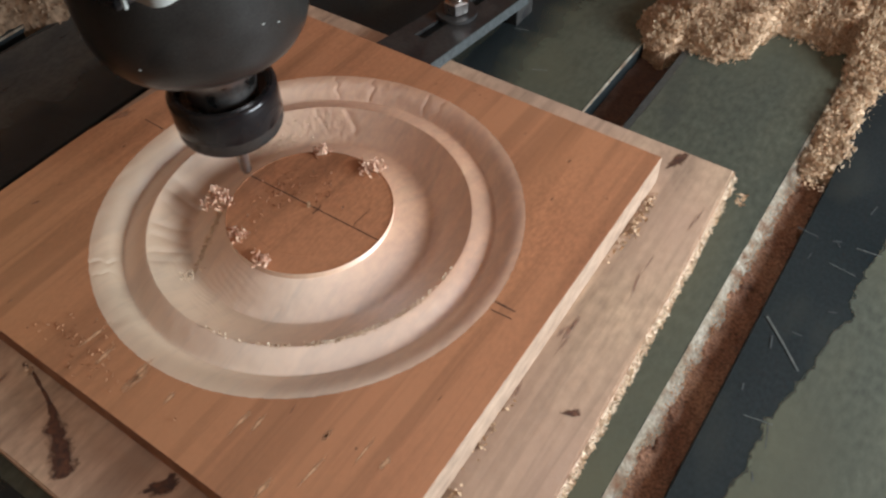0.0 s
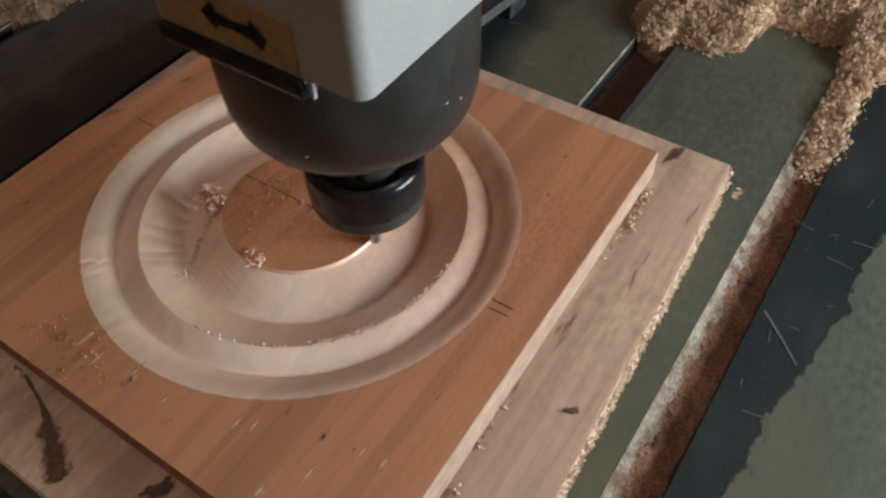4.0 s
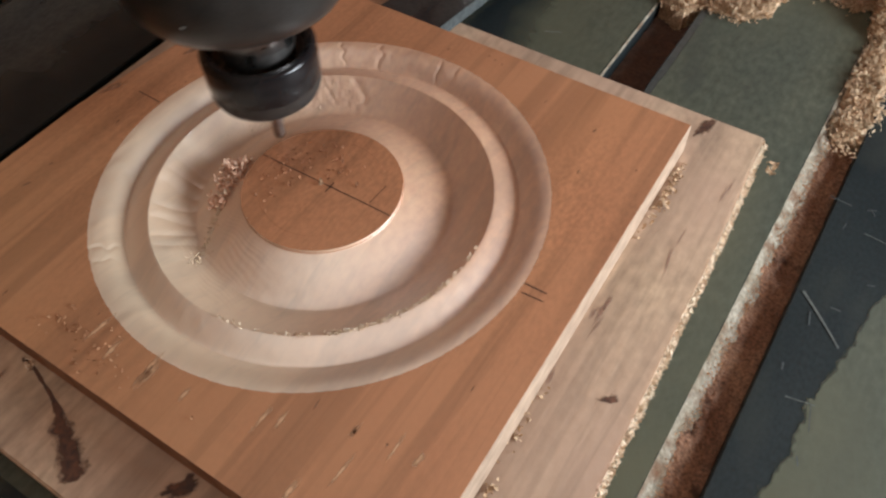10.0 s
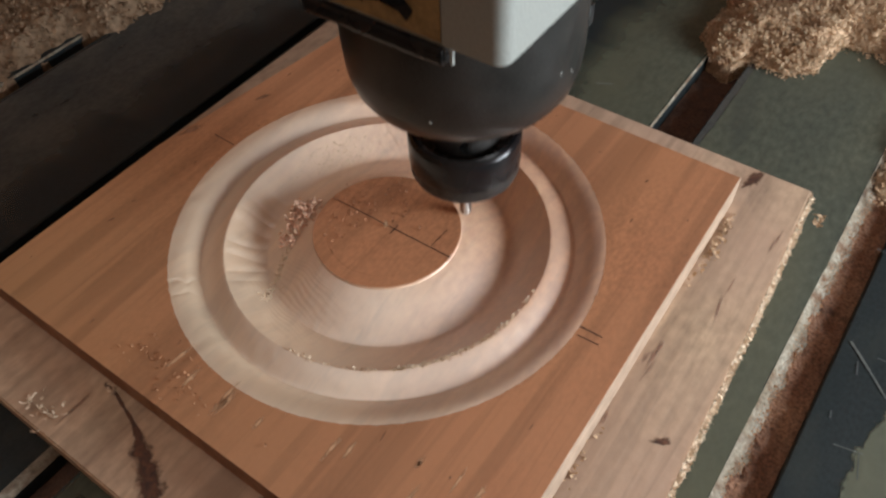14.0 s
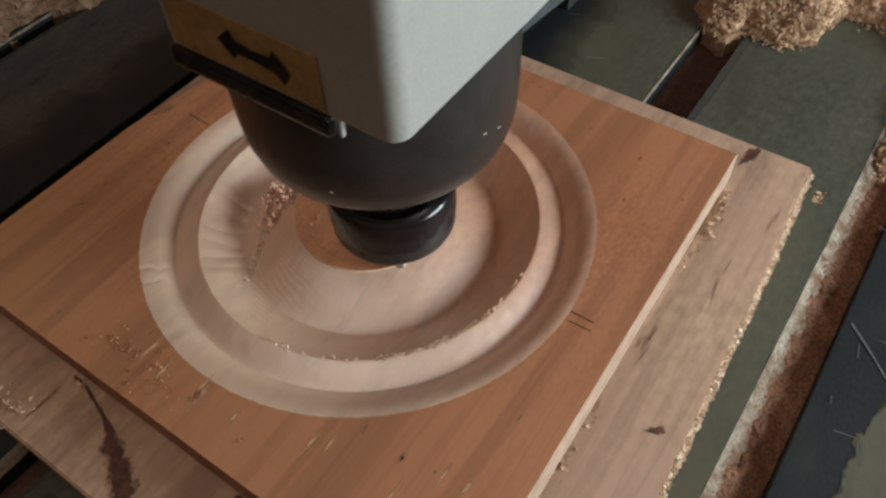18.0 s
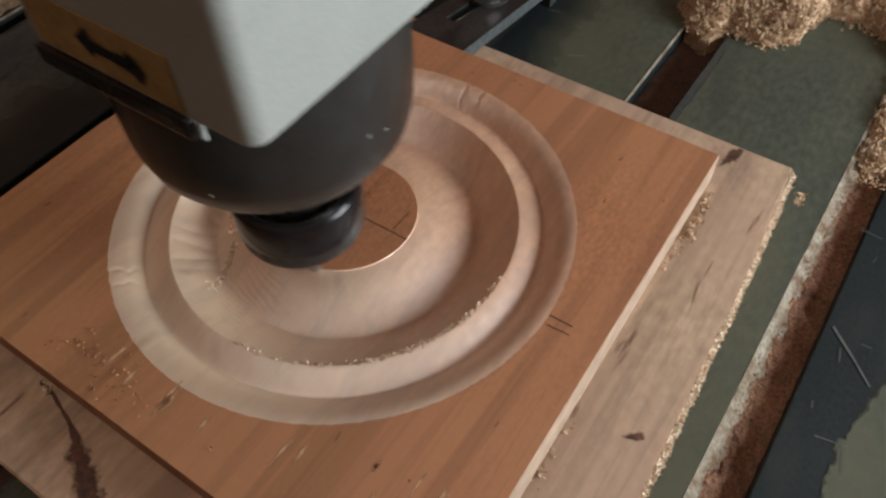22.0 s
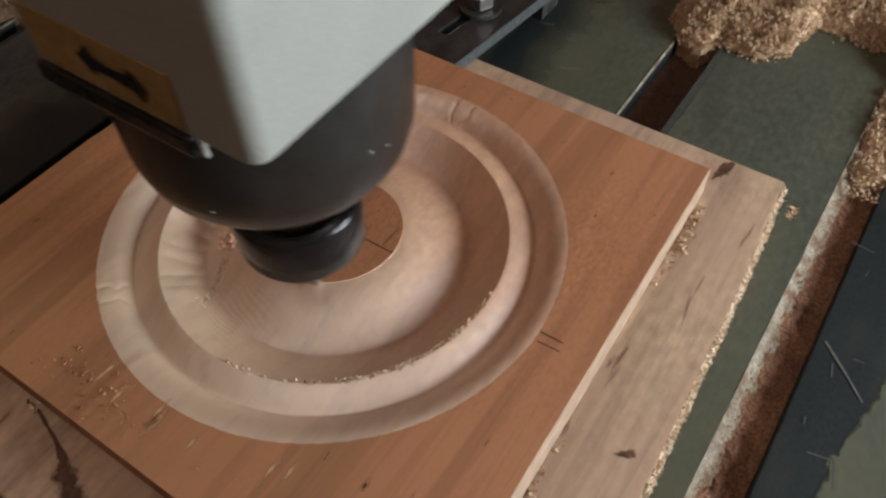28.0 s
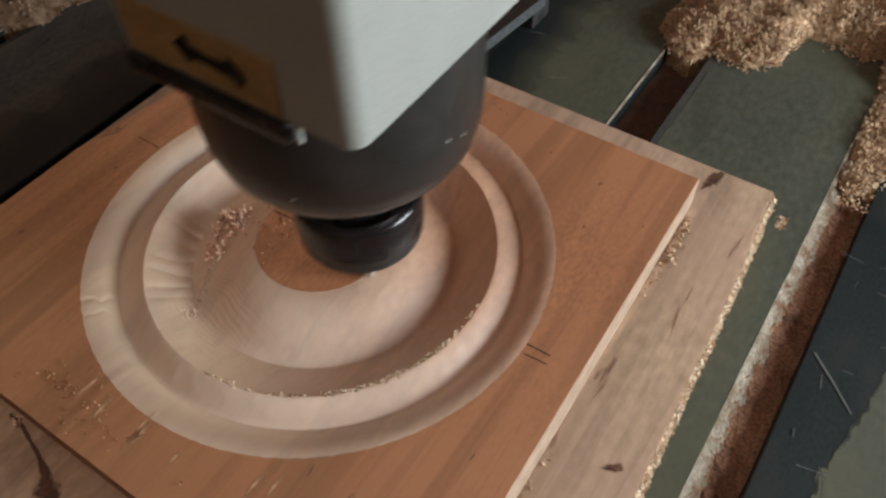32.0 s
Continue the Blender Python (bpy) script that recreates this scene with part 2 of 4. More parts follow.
FADED = material("faded_brown_streak", (0.25, 0.135, 0.095), (0.30, 0.175, 0.125), 200, (1, 0.3, 1), 0.75, bump=0.1, fade=(300, 0.8, 0.1, 1.2))
SCUFF = material("pale_scuff", (0.58, 0.36, 0.21), (0.51, 0.30, 0.17), 300, rough=0.7, bump=0.1, fade=(500, 1.0, 0.0, 0.8))
SCRATCH = material("bare_scratch", (0.105, 0.115, 0.108), (0.075, 0.085, 0.082), 400, rough=0.5, bump=0.1)
SCRATCH_LIT_EDGE = material("faint_scratch_and_lit_edge", (0.050, 0.058, 0.060), (0.035, 0.042, 0.044), 400, rough=0.6, bump=0.0)
FAINT = material("faint_brown_dust", (0.044, 0.043, 0.036), (0.028, 0.029, 0.027), 50, (1, 0.4, 1), 0.8, bump=0.3, fine=500, fine_amount=0.4, spots=(0.016, 0.019, 0.020), spot_scale=40, spot_at=0.52, spot_soft=0.25, fade=(90, 0.8, 0.1, 1.0))
SLOT = material("dark_slot_metal", (0.03, 0.026, 0.022), (0.05, 0.04, 0.03), 90, rough=0.6, bump=0.2)
DUST = material("brown_sawdust", (0.150, 0.068, 0.038), (0.225, 0.118, 0.070), 70, rough=0.95, bump=0.8, fine=1100, fine_amount=0.6, spots=(0.06, 0.026, 0.014), spot_scale=130, spot_at=0.60, spot_soft=0.1, dist=0.0010)
DARK_DUST = material("dark_slot_sawdust", (0.050, 0.023, 0.014), (0.080, 0.040, 0.025), 120, rough=0.95, bump=0.5, fine=800, fine_amount=0.4)
PALE_DUST = material("pale_sawdust", (0.52, 0.37, 0.245), (0.40, 0.265, 0.165), 160, rough=0.95, bump=0.6, fine=1200, fine_amount=0.5, spots=(0.22, 0.125, 0.07), spot_scale=150, spot_at=0.58, dist=0.0012)
CHIPS = material("curled_shavings", (0.62, 0.485, 0.345), (0.53, 0.39, 0.265), 90, rough=0.9, bump=0.0, island=0.14, fine_amount=0.1, spec=0.05, thin=0.55)
# far heap's shavings, with the dimness of that side put into the brown
DIM_CHIPS = material("dim_brown_shavings", (0.235, 0.165, 0.11), (0.165, 0.108, 0.068), 90, rough=0.9, bump=0.5, fine=300, fine_amount=0.5, island=0.3, spec=0.1)
FRAY = material("pale_frayed_fibres", (0.72, 0.60, 0.465), (0.63, 0.505, 0.375), 150, rough=0.9, bump=0.0, island=0.10, spec=0.05)
SPECK = material("dark_red_specks", (0.20, 0.075, 0.035), (0.40, 0.19, 0.10), 900, rough=0.9, bump=0.0, island=0.5)
FLAKE = material("pale_brown_flakes", (0.52, 0.37, 0.245), (0.44, 0.30, 0.19), 150, rough=0.9, bump=0.0, island=0.15, spec=0.1)
BODY = material("dark_grey_anodised", (0.026, 0.026, 0.025), (0.036, 0.035, 0.033), 60, rough=0.38, metal=0.45, bump=0.05, fine=1500, fine_amount=0.25, spots=(0.050, 0.047, 0.042), spot_scale=45, spot_at=0.60, spot_soft=0.3)
BLACK = material("black_oxide_steel", (0.010, 0.010, 0.012), (0.016, 0.016, 0.017), 90, rough=0.26, metal=0.4, bump=0.015)
DUSTED = material("dusty_black_steel", (0.030, 0.026, 0.023), (0.020, 0.018, 0.017), 260, rough=0.55, metal=0.2, bump=0.1, fine=1500)
STEEL = material("bright_steel", (0.45, 0.43, 0.41), (0.33, 0.31, 0.30), 150, rough=0.32, metal=1.0, bump=0.08)
CASE = material("pale_grey_enamel", (0.262, 0.276, 0.260), (0.228, 0.242, 0.226), 30, rough=0.5, bump=0.06, fine=1200, fine_amount=0.1, spots=(0.22, 0.22, 0.19), spot_scale=40, spot_at=0.7)
YELLOW = material("yellow_label", (0.27, 0.18, 0.072), (0.20, 0.13, 0.052), 120, rough=0.55, bump=0.03, spots=(0.15, 0.095, 0.04), spot_scale=150, spot_at=0.62)
CLAMP = material("dark_clamp_steel", (0.035, 0.035, 0.037), (0.055, 0.053, 0.050), 80, rough=0.45, metal=0.5, bump=0.2)
# pale tone for the unseen south wall, chosen to bounce more fill
PALE_WALL = material("pale_bounce_wall", (0.66, 0.50, 0.37), (0.58, 0.43, 0.31), 3, rough=0.8, bump=0.3, fine=60)
PLASTER = material("warm_bounce_wall", (0.74, 0.415, 0.23), (0.66, 0.36, 0.20), 3, rough=0.9, bump=0.3, fine=60)
CONCRETE = material("dusty_workshop_floor", (0.40, 0.30, 0.22), (0.32, 0.235, 0.17), 4, rough=0.85, bump=0.4, fine=90)
FRAME = material("window_paint", (0.55, 0.54, 0.50), (0.48, 0.47, 0.44), 20, rough=0.5, bump=0.1)
GLASS = bpy.data.materials.new("window_glass")
GLASS.use_nodes = True
GLASS.node_tree.nodes["Principled BSDF"].inputs["Transmission Weight"].default_value = 1.0
GLASS.node_tree.nodes["Principled BSDF"].inputs["Roughness"].default_value = 0.02


# ---- mesh helpers ----
def part(name, bm, mats, parent=None, label="", smooth=False):
    me = bpy.data.meshes.new(name)
    bm.normal_update()
    bm.edges.index_update()
    bm_sharp = [e.index for e in bm.edges if len(e.link_faces) == 2 and e.calc_face_angle(0) > 0.6] if smooth else []
    bm.to_mesh(me)
    bm.free()
    for m in mats if isinstance(mats, (list, tuple)) else (mats,):
        me.materials.append(m)
    if smooth:
        for e in bm_sharp:
            me.edges[e].use_edge_sharp = True
        me.polygons.foreach_set("use_smooth", [True] * len(me.polygons))
    ob = new(name, me)
    if parent:
        ob.parent = parent
    return tagged(ob, label)


def thing(name, label, category, group="", kind="", at=(0, 0, 0)):
    ob = new(name)
    ob.location = at
    ob.empty_display_size = 0.01
    return tagged(ob, label, category, group, kind)


def box(x0, x1, y0, y1, z0, z1, bevel=0.0, segments=2, bm=None):
    bm = bm or bmesh.new()
    vs = bmesh.ops.create_cube(bm, size=1)["verts"]
    for v in vs:
        v.co = ((x0 + x1) / 2 + v.co.x * (x1 - x0), (y0 + y1) / 2 + v.co.y * (y1 - y0), (z0 + z1) / 2 + v.co.z * (z1 - z0))
    if bevel:
        bmesh.ops.bevel(bm, geom=list({e for v in vs for e in v.link_edges}), offset=bevel, segments=segments, affect="EDGES", profile=0.6)
    return bm


def lathe(profile, segments=64, closed_top=True, closed_bottom=True):
    """A turned shape from (radius, height) pairs."""
    bm = bmesh.new()
    rings = []
    for r, z in profile:
        rings.append([bm.verts.new((r * math.cos(2 * math.pi * k / segments), r * math.sin(2 * math.pi * k / segments), z)) for k in range(segments)])
    for a, b in zip(rings, rings[1:]):
        for k in range(segments):
            j = (k + 1) % segments
            bm.faces.new((a[k], a[j], b[j], b[k]))
    if closed_bottom:
        bm.faces.new(list(reversed(rings[0])))
    if closed_top:
        bm.faces.new(rings[-1])
    return bm


def prism(points, z0, z1, bm=None, bevel=0.0):
    bm = bm or bmesh.new()
    lo = [bm.verts.new((x, y, z0)) for x, y in points]
    hi = [bm.verts.new((x, y, z1)) for x, y in points]
    k = len(points)
    bm.faces.new(list(reversed(lo)))
    bm.faces.new(hi)
    for i in range(k):
        j = (i + 1) % k
        bm.faces.new((lo[i], lo[j], hi[j], hi[i]))
    bmesh.ops.recalc_face_normals(bm, faces=bm.faces)
    if bevel:
        bmesh.ops.bevel(bm, geom=[e for e in bm.edges if all(v in hi for v in e.verts)], offset=bevel, segments=2, affect="EDGES")
    return bm


# ---- the room ----
# Walls are never in view; their browns are picked to warm the bounce light.
def wall(name, x0, x1, y0, y1, z0, z1, mat):
    return tagged(part(name, box(x0, x1, y0, y1, z0, z1), mat), "plain unseen wall, warm brown to tint the bounce light", "wall", kind="structure")


RX0, RX1, RY0, RY1, RZ0, RZ1 = -1.2, 0.59, -1.1, 1.3, -0.82, 1.4
tagged(part("floor", box(RX0, RX1, RY0, RY1, RZ0 - 0.1, RZ0), CONCRETE), "workshop floor under pale brown dust", "floor", kind="structure")
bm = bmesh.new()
sx0, sx1, sy0, sy1 = FILL_X - FILL_S / 2 - 0.02, FILL_X + FILL_S / 2 + 0.02, FILL_Y - FILL_S / 2 - 0.02, FILL_Y + FILL_S / 2 + 0.02
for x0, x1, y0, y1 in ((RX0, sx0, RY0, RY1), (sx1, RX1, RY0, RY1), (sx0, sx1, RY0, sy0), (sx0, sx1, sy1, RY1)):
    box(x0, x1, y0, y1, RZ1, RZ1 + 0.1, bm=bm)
tagged(part("ceiling", bm, PLASTER), "plain warm brown unseen ceiling, open above the fill lamp", "ceiling", kind="structure")
# ceiling hole and pane only dress the added fill lamp
fill_opening = thing("fill_opening", "unseen pane above the added overhead fill lamp", "skylight", kind="structure")
fill_pane = part("pane", box(sx0, sx1, sy0, sy1, RZ1 + 0.1002, RZ1 + 0.106), GLASS, fill_opening)
fill_pane.visible_shadow = False
wall("wall_west", RX0 - 0.12, RX0, RY0, RY1, RZ0, RZ1, PLASTER)
tagged(wall("wall_south", RX0 - 0.12, RX1 + 0.12, RY0 - 0.12, RY0, RZ0, RZ1, PALE_WALL), "unseen pale brown wall that lifts the fill light")
wall("wall_north", RX0 - 0.12, RX1 + 0.12, RY1, RY1 + 0.12, RZ0, RZ1, PLASTER)
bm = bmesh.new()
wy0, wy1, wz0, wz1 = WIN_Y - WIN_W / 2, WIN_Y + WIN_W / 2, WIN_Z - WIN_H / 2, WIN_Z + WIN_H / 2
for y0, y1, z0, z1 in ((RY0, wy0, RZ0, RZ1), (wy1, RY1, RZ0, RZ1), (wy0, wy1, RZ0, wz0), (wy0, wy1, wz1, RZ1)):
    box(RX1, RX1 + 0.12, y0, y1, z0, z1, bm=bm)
tagged(part("wall_east", bm, PLASTER), "unseen warm brown wall with a wide window", "wall", kind="structure")
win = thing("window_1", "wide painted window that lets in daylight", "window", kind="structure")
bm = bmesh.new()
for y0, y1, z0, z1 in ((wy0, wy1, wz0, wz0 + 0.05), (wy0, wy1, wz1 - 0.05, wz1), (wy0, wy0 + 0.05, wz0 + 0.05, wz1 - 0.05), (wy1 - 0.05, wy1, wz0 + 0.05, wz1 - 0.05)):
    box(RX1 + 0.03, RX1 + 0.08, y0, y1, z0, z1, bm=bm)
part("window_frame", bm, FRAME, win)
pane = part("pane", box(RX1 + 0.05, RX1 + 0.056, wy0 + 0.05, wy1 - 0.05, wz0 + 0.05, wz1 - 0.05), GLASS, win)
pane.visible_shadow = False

# ---- the slotted bed ----
SLOTS = ((-0.2920, -0.2790), (-0.2070, -0.1985), (-0.1226, -0.1180), (-0.0440, -0.0300), (0.0415, 0.0583), (0.1210, 0.1352), (0.2080, 0.2220))
BED_Y0, BED_Y1 = -0.55, 0.75
bed = thing("machine_bed", "dark green painted router table with dusty clamping slots", "machine bed", at=(0, 0, 0))
edges = [-0.40, *[v for s in SLOTS for v in s], 0.40]


def slat(x0, x1, c0, c1, bright0, bright1):
    """One bed slat between two slots, with a chamfer on each lip."""
    pts = ((x0 + 0.001, -0.012), (x0, -0.008), (x0, -c0), (x0 + c0 * 0.8, 0), (x1 - c1 * (1.25 if c1 > 0.004 else 0.8), 0), (x1, -c1), (x1, -0.008), (x1 - 0.001, -0.012))
    b = bmesh.new()
    rows = [[b.verts.new((x, y, z)) for x, z in pts] for y in np.linspace(BED_Y0, BED_Y1, 27)]
    for r0, r1 in zip(rows, rows[1:]):
        for k in range(8):
            j = (k + 1) % 8
            f = b.faces.new((r0[k], r0[j], r1[j], r1[k]))
            f.material_index = 1 if (k == 2 and bright0) or (k == 4 and bright1) else 0
    b.faces.new(rows[0])
    b.faces.new(list(reversed(rows[-1])))
    bmesh.ops.recalc_face_normals(b, faces=b.faces)
    return b


for k in range(0, len(edges), 2):
    x0, x1 = edges[k], edges[k + 1]
    bright = -0.05 < x1 < 0.13 or -0.21 < x1 < -0.205
    c1 = 0.0050 if 0.11 < x1 < 0.13 else 0.0030 if x1 < -0.04 and x1 > -0.05 else 0.0008
    part("bed_slat", slat(x0, x1 + (0.0066 if c1 > 0.004 else 0.0030 if c1 > 0.002 else 0), 0.0006, c1 if bright else 0.0006, False, bright), (BED_DARK, METAL), bed)


def film(x0, x1, y0, y1, rim0, rim1, seed, z=0.00015):
    """A thin coat of sawdust on a slat, that thins out raggedly over the rims' widths."""
    b = bmesh.new()
    thin = b.verts.layers.float.new("fade")
    n = 640
    rows = []
    for k in range(n + 1):
        y = y0 + (y1 - y0) * k / n
        l = x0 + (0.12 * y if x0 > 0.14 else 0) + (0.2 if rim0 < 0.002 else 0.5) * rim0 * noise.fractal(Vector((y * 40, seed, 0)), 0.6, 2.0, 7)
        r = x1 + 0.3 * rim1 * noise.fractal(Vector((y * 40, seed + 7, 0)), 0.6, 2.0, 7)
        row = []
        for x, f in ((l - rim0 / 2, 0.0), (l + rim0 / 2, 1.0), (r - rim1, 1.0), (r, 0.0)):
            row.append(b.verts.new((x, y, z)))
            row[-1][thin] = f
        rows.append(row)
    for p, q in zip(rows, rows[1:]):
        for i in range(3):
            b.faces.new((p[i], p[i + 1], q[i + 1], q[i]))
    return b


for x0, x1, rim0, rim1, s_, coat_ in ((0.001, 0.0412, 0.016, 0.0012, 1, BED_SOFT), (0.0618, 0.1217, 0.0010, 0.0012, 2, BED), (0.1500, 0.2065, 0.0075, 0.002, 3, BED), (-0.0290, -0.0180, 0.0016, 0.008, 4, BED_SOFT)):
    part("dust_film", film(x0, x1, -0.3, 0.5, rim0, rim1, s_ * 3.1), coat_, bed, "thin greenish grey dust")
part("dust_film", film(0.0590, 0.0640, -0.3, 0.5, 0.0006, 0.0006, 8.0, 0.00008), BAND, bed, "darker dust along the slot")
part("dust_film", film(-0.1965, -0.1256, -0.3, 0.5, 0.002, 0.030, 17.0), FAINT, bed, "faint brown dust")
part("dust_film", film(-0.0285, 0.0100, -0.1135, -0.1080, 0.004, 0.012, 5.0, 0.0002), BED, bed, "smear of pale dust along the board")
for x0, y0, x1, y1, w in ((0.1375, 0.0576, 0.1455, 0.0500, 0.0008), (0.1455, 0.0500, 0.1522, 0.0431, 0.0006), (0.1528, 0.1014, 0.1609, 0.1022, 0.0004), (0.1470, 0.0900, 0.1560, 0.0890, 0.0003), (0.010, 0.128, 0.016, 0.131, 0.0006), (-0.012, 0.150, -0.006, 0.152, 0.0005), (0.1440, 0.0200, 0.1520, 0.0215, 0.0003)):
    d = Vector((x1 - x0, y1 - y0, 0)).normalized() * w / 2
    bm = bmesh.new()
    bm.faces.new([bm.verts.new(p) for p in ((x0 + d.y, y0 - d.x, 0.0002), (x1 + d.y, y1 - d.x, 0.0002), (x1 - d.y, y1 + d.x, 0.0002), (x0 - d.y, y0 + d.x, 0.0002))])
    part("scratch", bm, SCRATCH, bed, "pale scratch")
scr = random.Random(77)
for k in range(14):
    x, y, a, l, w = scr.uniform(0.139, 0.157), scr.uniform(-0.06, 0.13), scr.gauss(1.9, 0.7), scr.uniform(0.002, 0.009), scr.uniform(0.00012, 0.00028)
    c, d = math.cos(a), math.sin(a)
    bm = bmesh.new()
    bm.faces.new([bm.verts.new((x + u * l * c - v * w * d, y + u * l * d + v * w * c, 0.0002)) for u, v in ((0, -1), (1, -1), (1, 1), (0, 1))])
    part("scratch", bm, SCRATCH_LIT_EDGE, bed, "faint scratch")
part("base_plate", box(-0.40, 0.40, BED_Y0, BED_Y1, -0.03, -0.0121), SLOT, bed)
part("frame", box(-0.38, 0.38, BED_Y0 + 0.03, BED_Y1 - 0.03, -0.82, -0.0305), CLAMP, bed)


def heap(x0, x1, y0, y1, height, nx, ny, rough=0.0012, seed=0.0, mask=None):
    """A bumpy sheet of sawdust."""
    b = bmesh.new()
    grid = []
    for j in range(ny + 1):
        row = []
        for i in range(nx + 1):
            x, y = x0 + (x1 - x0) * i / nx, y0 + (y1 - y0) * j / ny
            z = height(x, y) + rough * noise.fractal(Vector((x * 130 + seed, y * 130, 0)), 0.9, 2.0, 4) + rough * 0.6 * noise.noise(Vector((x * 700, y * 700, seed)))
            row.append(b.verts.new((x, y, z)))
        grid.append(row)
    for j in range(ny):
        for i in range(nx):
            b.faces.new((grid[j][i], grid[j][i + 1], grid[j + 1][i + 1], grid[j + 1][i]))
    return b


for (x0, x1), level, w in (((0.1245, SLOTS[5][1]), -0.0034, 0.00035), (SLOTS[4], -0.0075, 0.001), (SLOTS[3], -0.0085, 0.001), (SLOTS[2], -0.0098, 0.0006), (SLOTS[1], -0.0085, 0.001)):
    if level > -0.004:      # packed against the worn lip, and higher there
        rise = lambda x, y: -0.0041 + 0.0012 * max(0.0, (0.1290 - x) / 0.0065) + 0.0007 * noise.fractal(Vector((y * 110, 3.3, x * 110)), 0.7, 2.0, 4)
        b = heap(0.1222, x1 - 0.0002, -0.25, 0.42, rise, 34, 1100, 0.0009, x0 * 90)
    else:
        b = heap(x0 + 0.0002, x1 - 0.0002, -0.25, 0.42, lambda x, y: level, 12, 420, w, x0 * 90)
    # every slot but the fullest takes the darker sawdust colour
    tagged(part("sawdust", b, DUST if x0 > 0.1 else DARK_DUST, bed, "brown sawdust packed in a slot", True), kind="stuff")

# ---- backing board ----
backing = thing("backing_board", "pale rough sawn board with dark knots, under the carving", "wooden board")
BACK_PTS = ((-0.1045, -0.1092), (0.1150, -0.1092), (0.1125, -0.0358), (0.1105, 0.0208), (0.1093, 0.0545), (0.1064, 0.1044), (-0.0205, 0.1044), (-0.1060, 0.1044))
part("panel", prism(BACK_PTS, 0.0, BACK, bevel=0.0006), BACKWOOD, backing)


def blot(points, z):
    b = bmesh.new()
    thin = b.verts.layers.float.new("fade")
    rim = [b.verts.new((x, y, z)) for x, y in points]
    mid = b.verts.new((sum(p[0] for p in points) / len(points), sum(p[1] for p in points) / len(points), z))
    mid[thin] = 1.0
    for k in range(len(rim)):
        b.faces.new((mid, rim[k], rim[(k + 1) % len(rim)]))
    return b


def knot(cx, cy, length, width, turn, seed, z=BACK + 0.0001):
    pts = []
    for k in range(40):
        a = 2 * math.pi * k / 40
        s = 1 + 0.35 * noise.noise(Vector((math.cos(a) * 1.3 + seed, math.sin(a) * 1.3, seed))) + 0.45 * noise.noise(Vector((math.cos(a) * 4 + seed, math.sin(a) * 4, seed)))
        u, v = length * math.cos(a) * s, width * math.sin(a) * s * (0.75 + 0.25 * math.cos(a))
        pts.append((cx + u * math.cos(turn) - v * math.sin(turn), cy + u * math.sin(turn) + v * math.cos(turn)))
    return blot(pts, z)


for cx, cy, ln_, w, turn, s in ((0.1045, -0.0123, 0.0036, 0.0021, 0.5, 1), (0.0873, 0.0975, 0.0064, 0.0034, 1.35, 2), (0.0245, -0.0915, 0.0066, 0.0034, 0.9, 5)):
    part("knot", knot(cx, cy, ln_, w, turn, s), KNOT, backing, "dark brown knot")


rs = random.Random(3)
for cx, cy, n in ((0.0905, 0.010, 5), (0.0878, -0.013, 5), (0.1040, 0.075, 2), (0.0996, 0.042, 2), (0.1060, -0.055, 2), (0.0940, -0.060, 2), (-0.0400, -0.1000, 2)):
    for k in range(n):
        part("stain", knot(cx + rs.gauss(0, 0.0012), cy + rs.gauss(0, 0.004), rs.uniform(0.003, 0.0075), rs.uniform(0.0005, 0.0014), 1.6 + rs.gauss(0, 0.08), rs.random() * 9, BACK + 0.00008 + 0.00001 * k), FADED, backing)


def bark_streak(points):
    """A long dark streak that widens along its way: (x, y, half width)."""
    b = bmesh.new()
    thin = b.verts.layers.float.new("fade")
    rows = []
    for k in range(61):
        u = k / 60 * (len(points) - 1)
        i = min(int(u), len(points) - 2)
        x, y, w = [points[i][c] + (points[i + 1][c] - points[i][c]) * (u - i) for c in range(3)]
        w *= 1.5
        end = min(1.0, k / 4, (60 - k) / 4)
        row = []
        for q, f in ((-1, 0.0), (0, end), (1, 0.0)):
            row.append(b.verts.new((x + q * w * 0.62, y + q * w * 0.78, BACK + 0.0001)))
            row[-1][thin] = f
        rows.append(row)
    for p, q in zip(rows, rows[1:]):
        for i in range(2):
            b.faces.new((p[i], p[i + 1], q[i + 1], q[i]))
    bmesh.ops.recalc_face_normals(b, faces=b.faces)
    return b


part("bark_streak", bark_streak(((-0.0400, -0.0878, 0.0009), (-0.0342, -0.0882, 0.0006), (-0.0231, -0.0914, 0.0005), (-0.0197, -0.0927, 0.0009), (-0.0134, -0.0963, 0.0025), (-0.0064, -0.0995, 0.0030), (-0.0012, -0.1028, 0.0032), (0.0006, -0.1052, 0.0024))), KNOT, backing, "dark reddish bark streak")

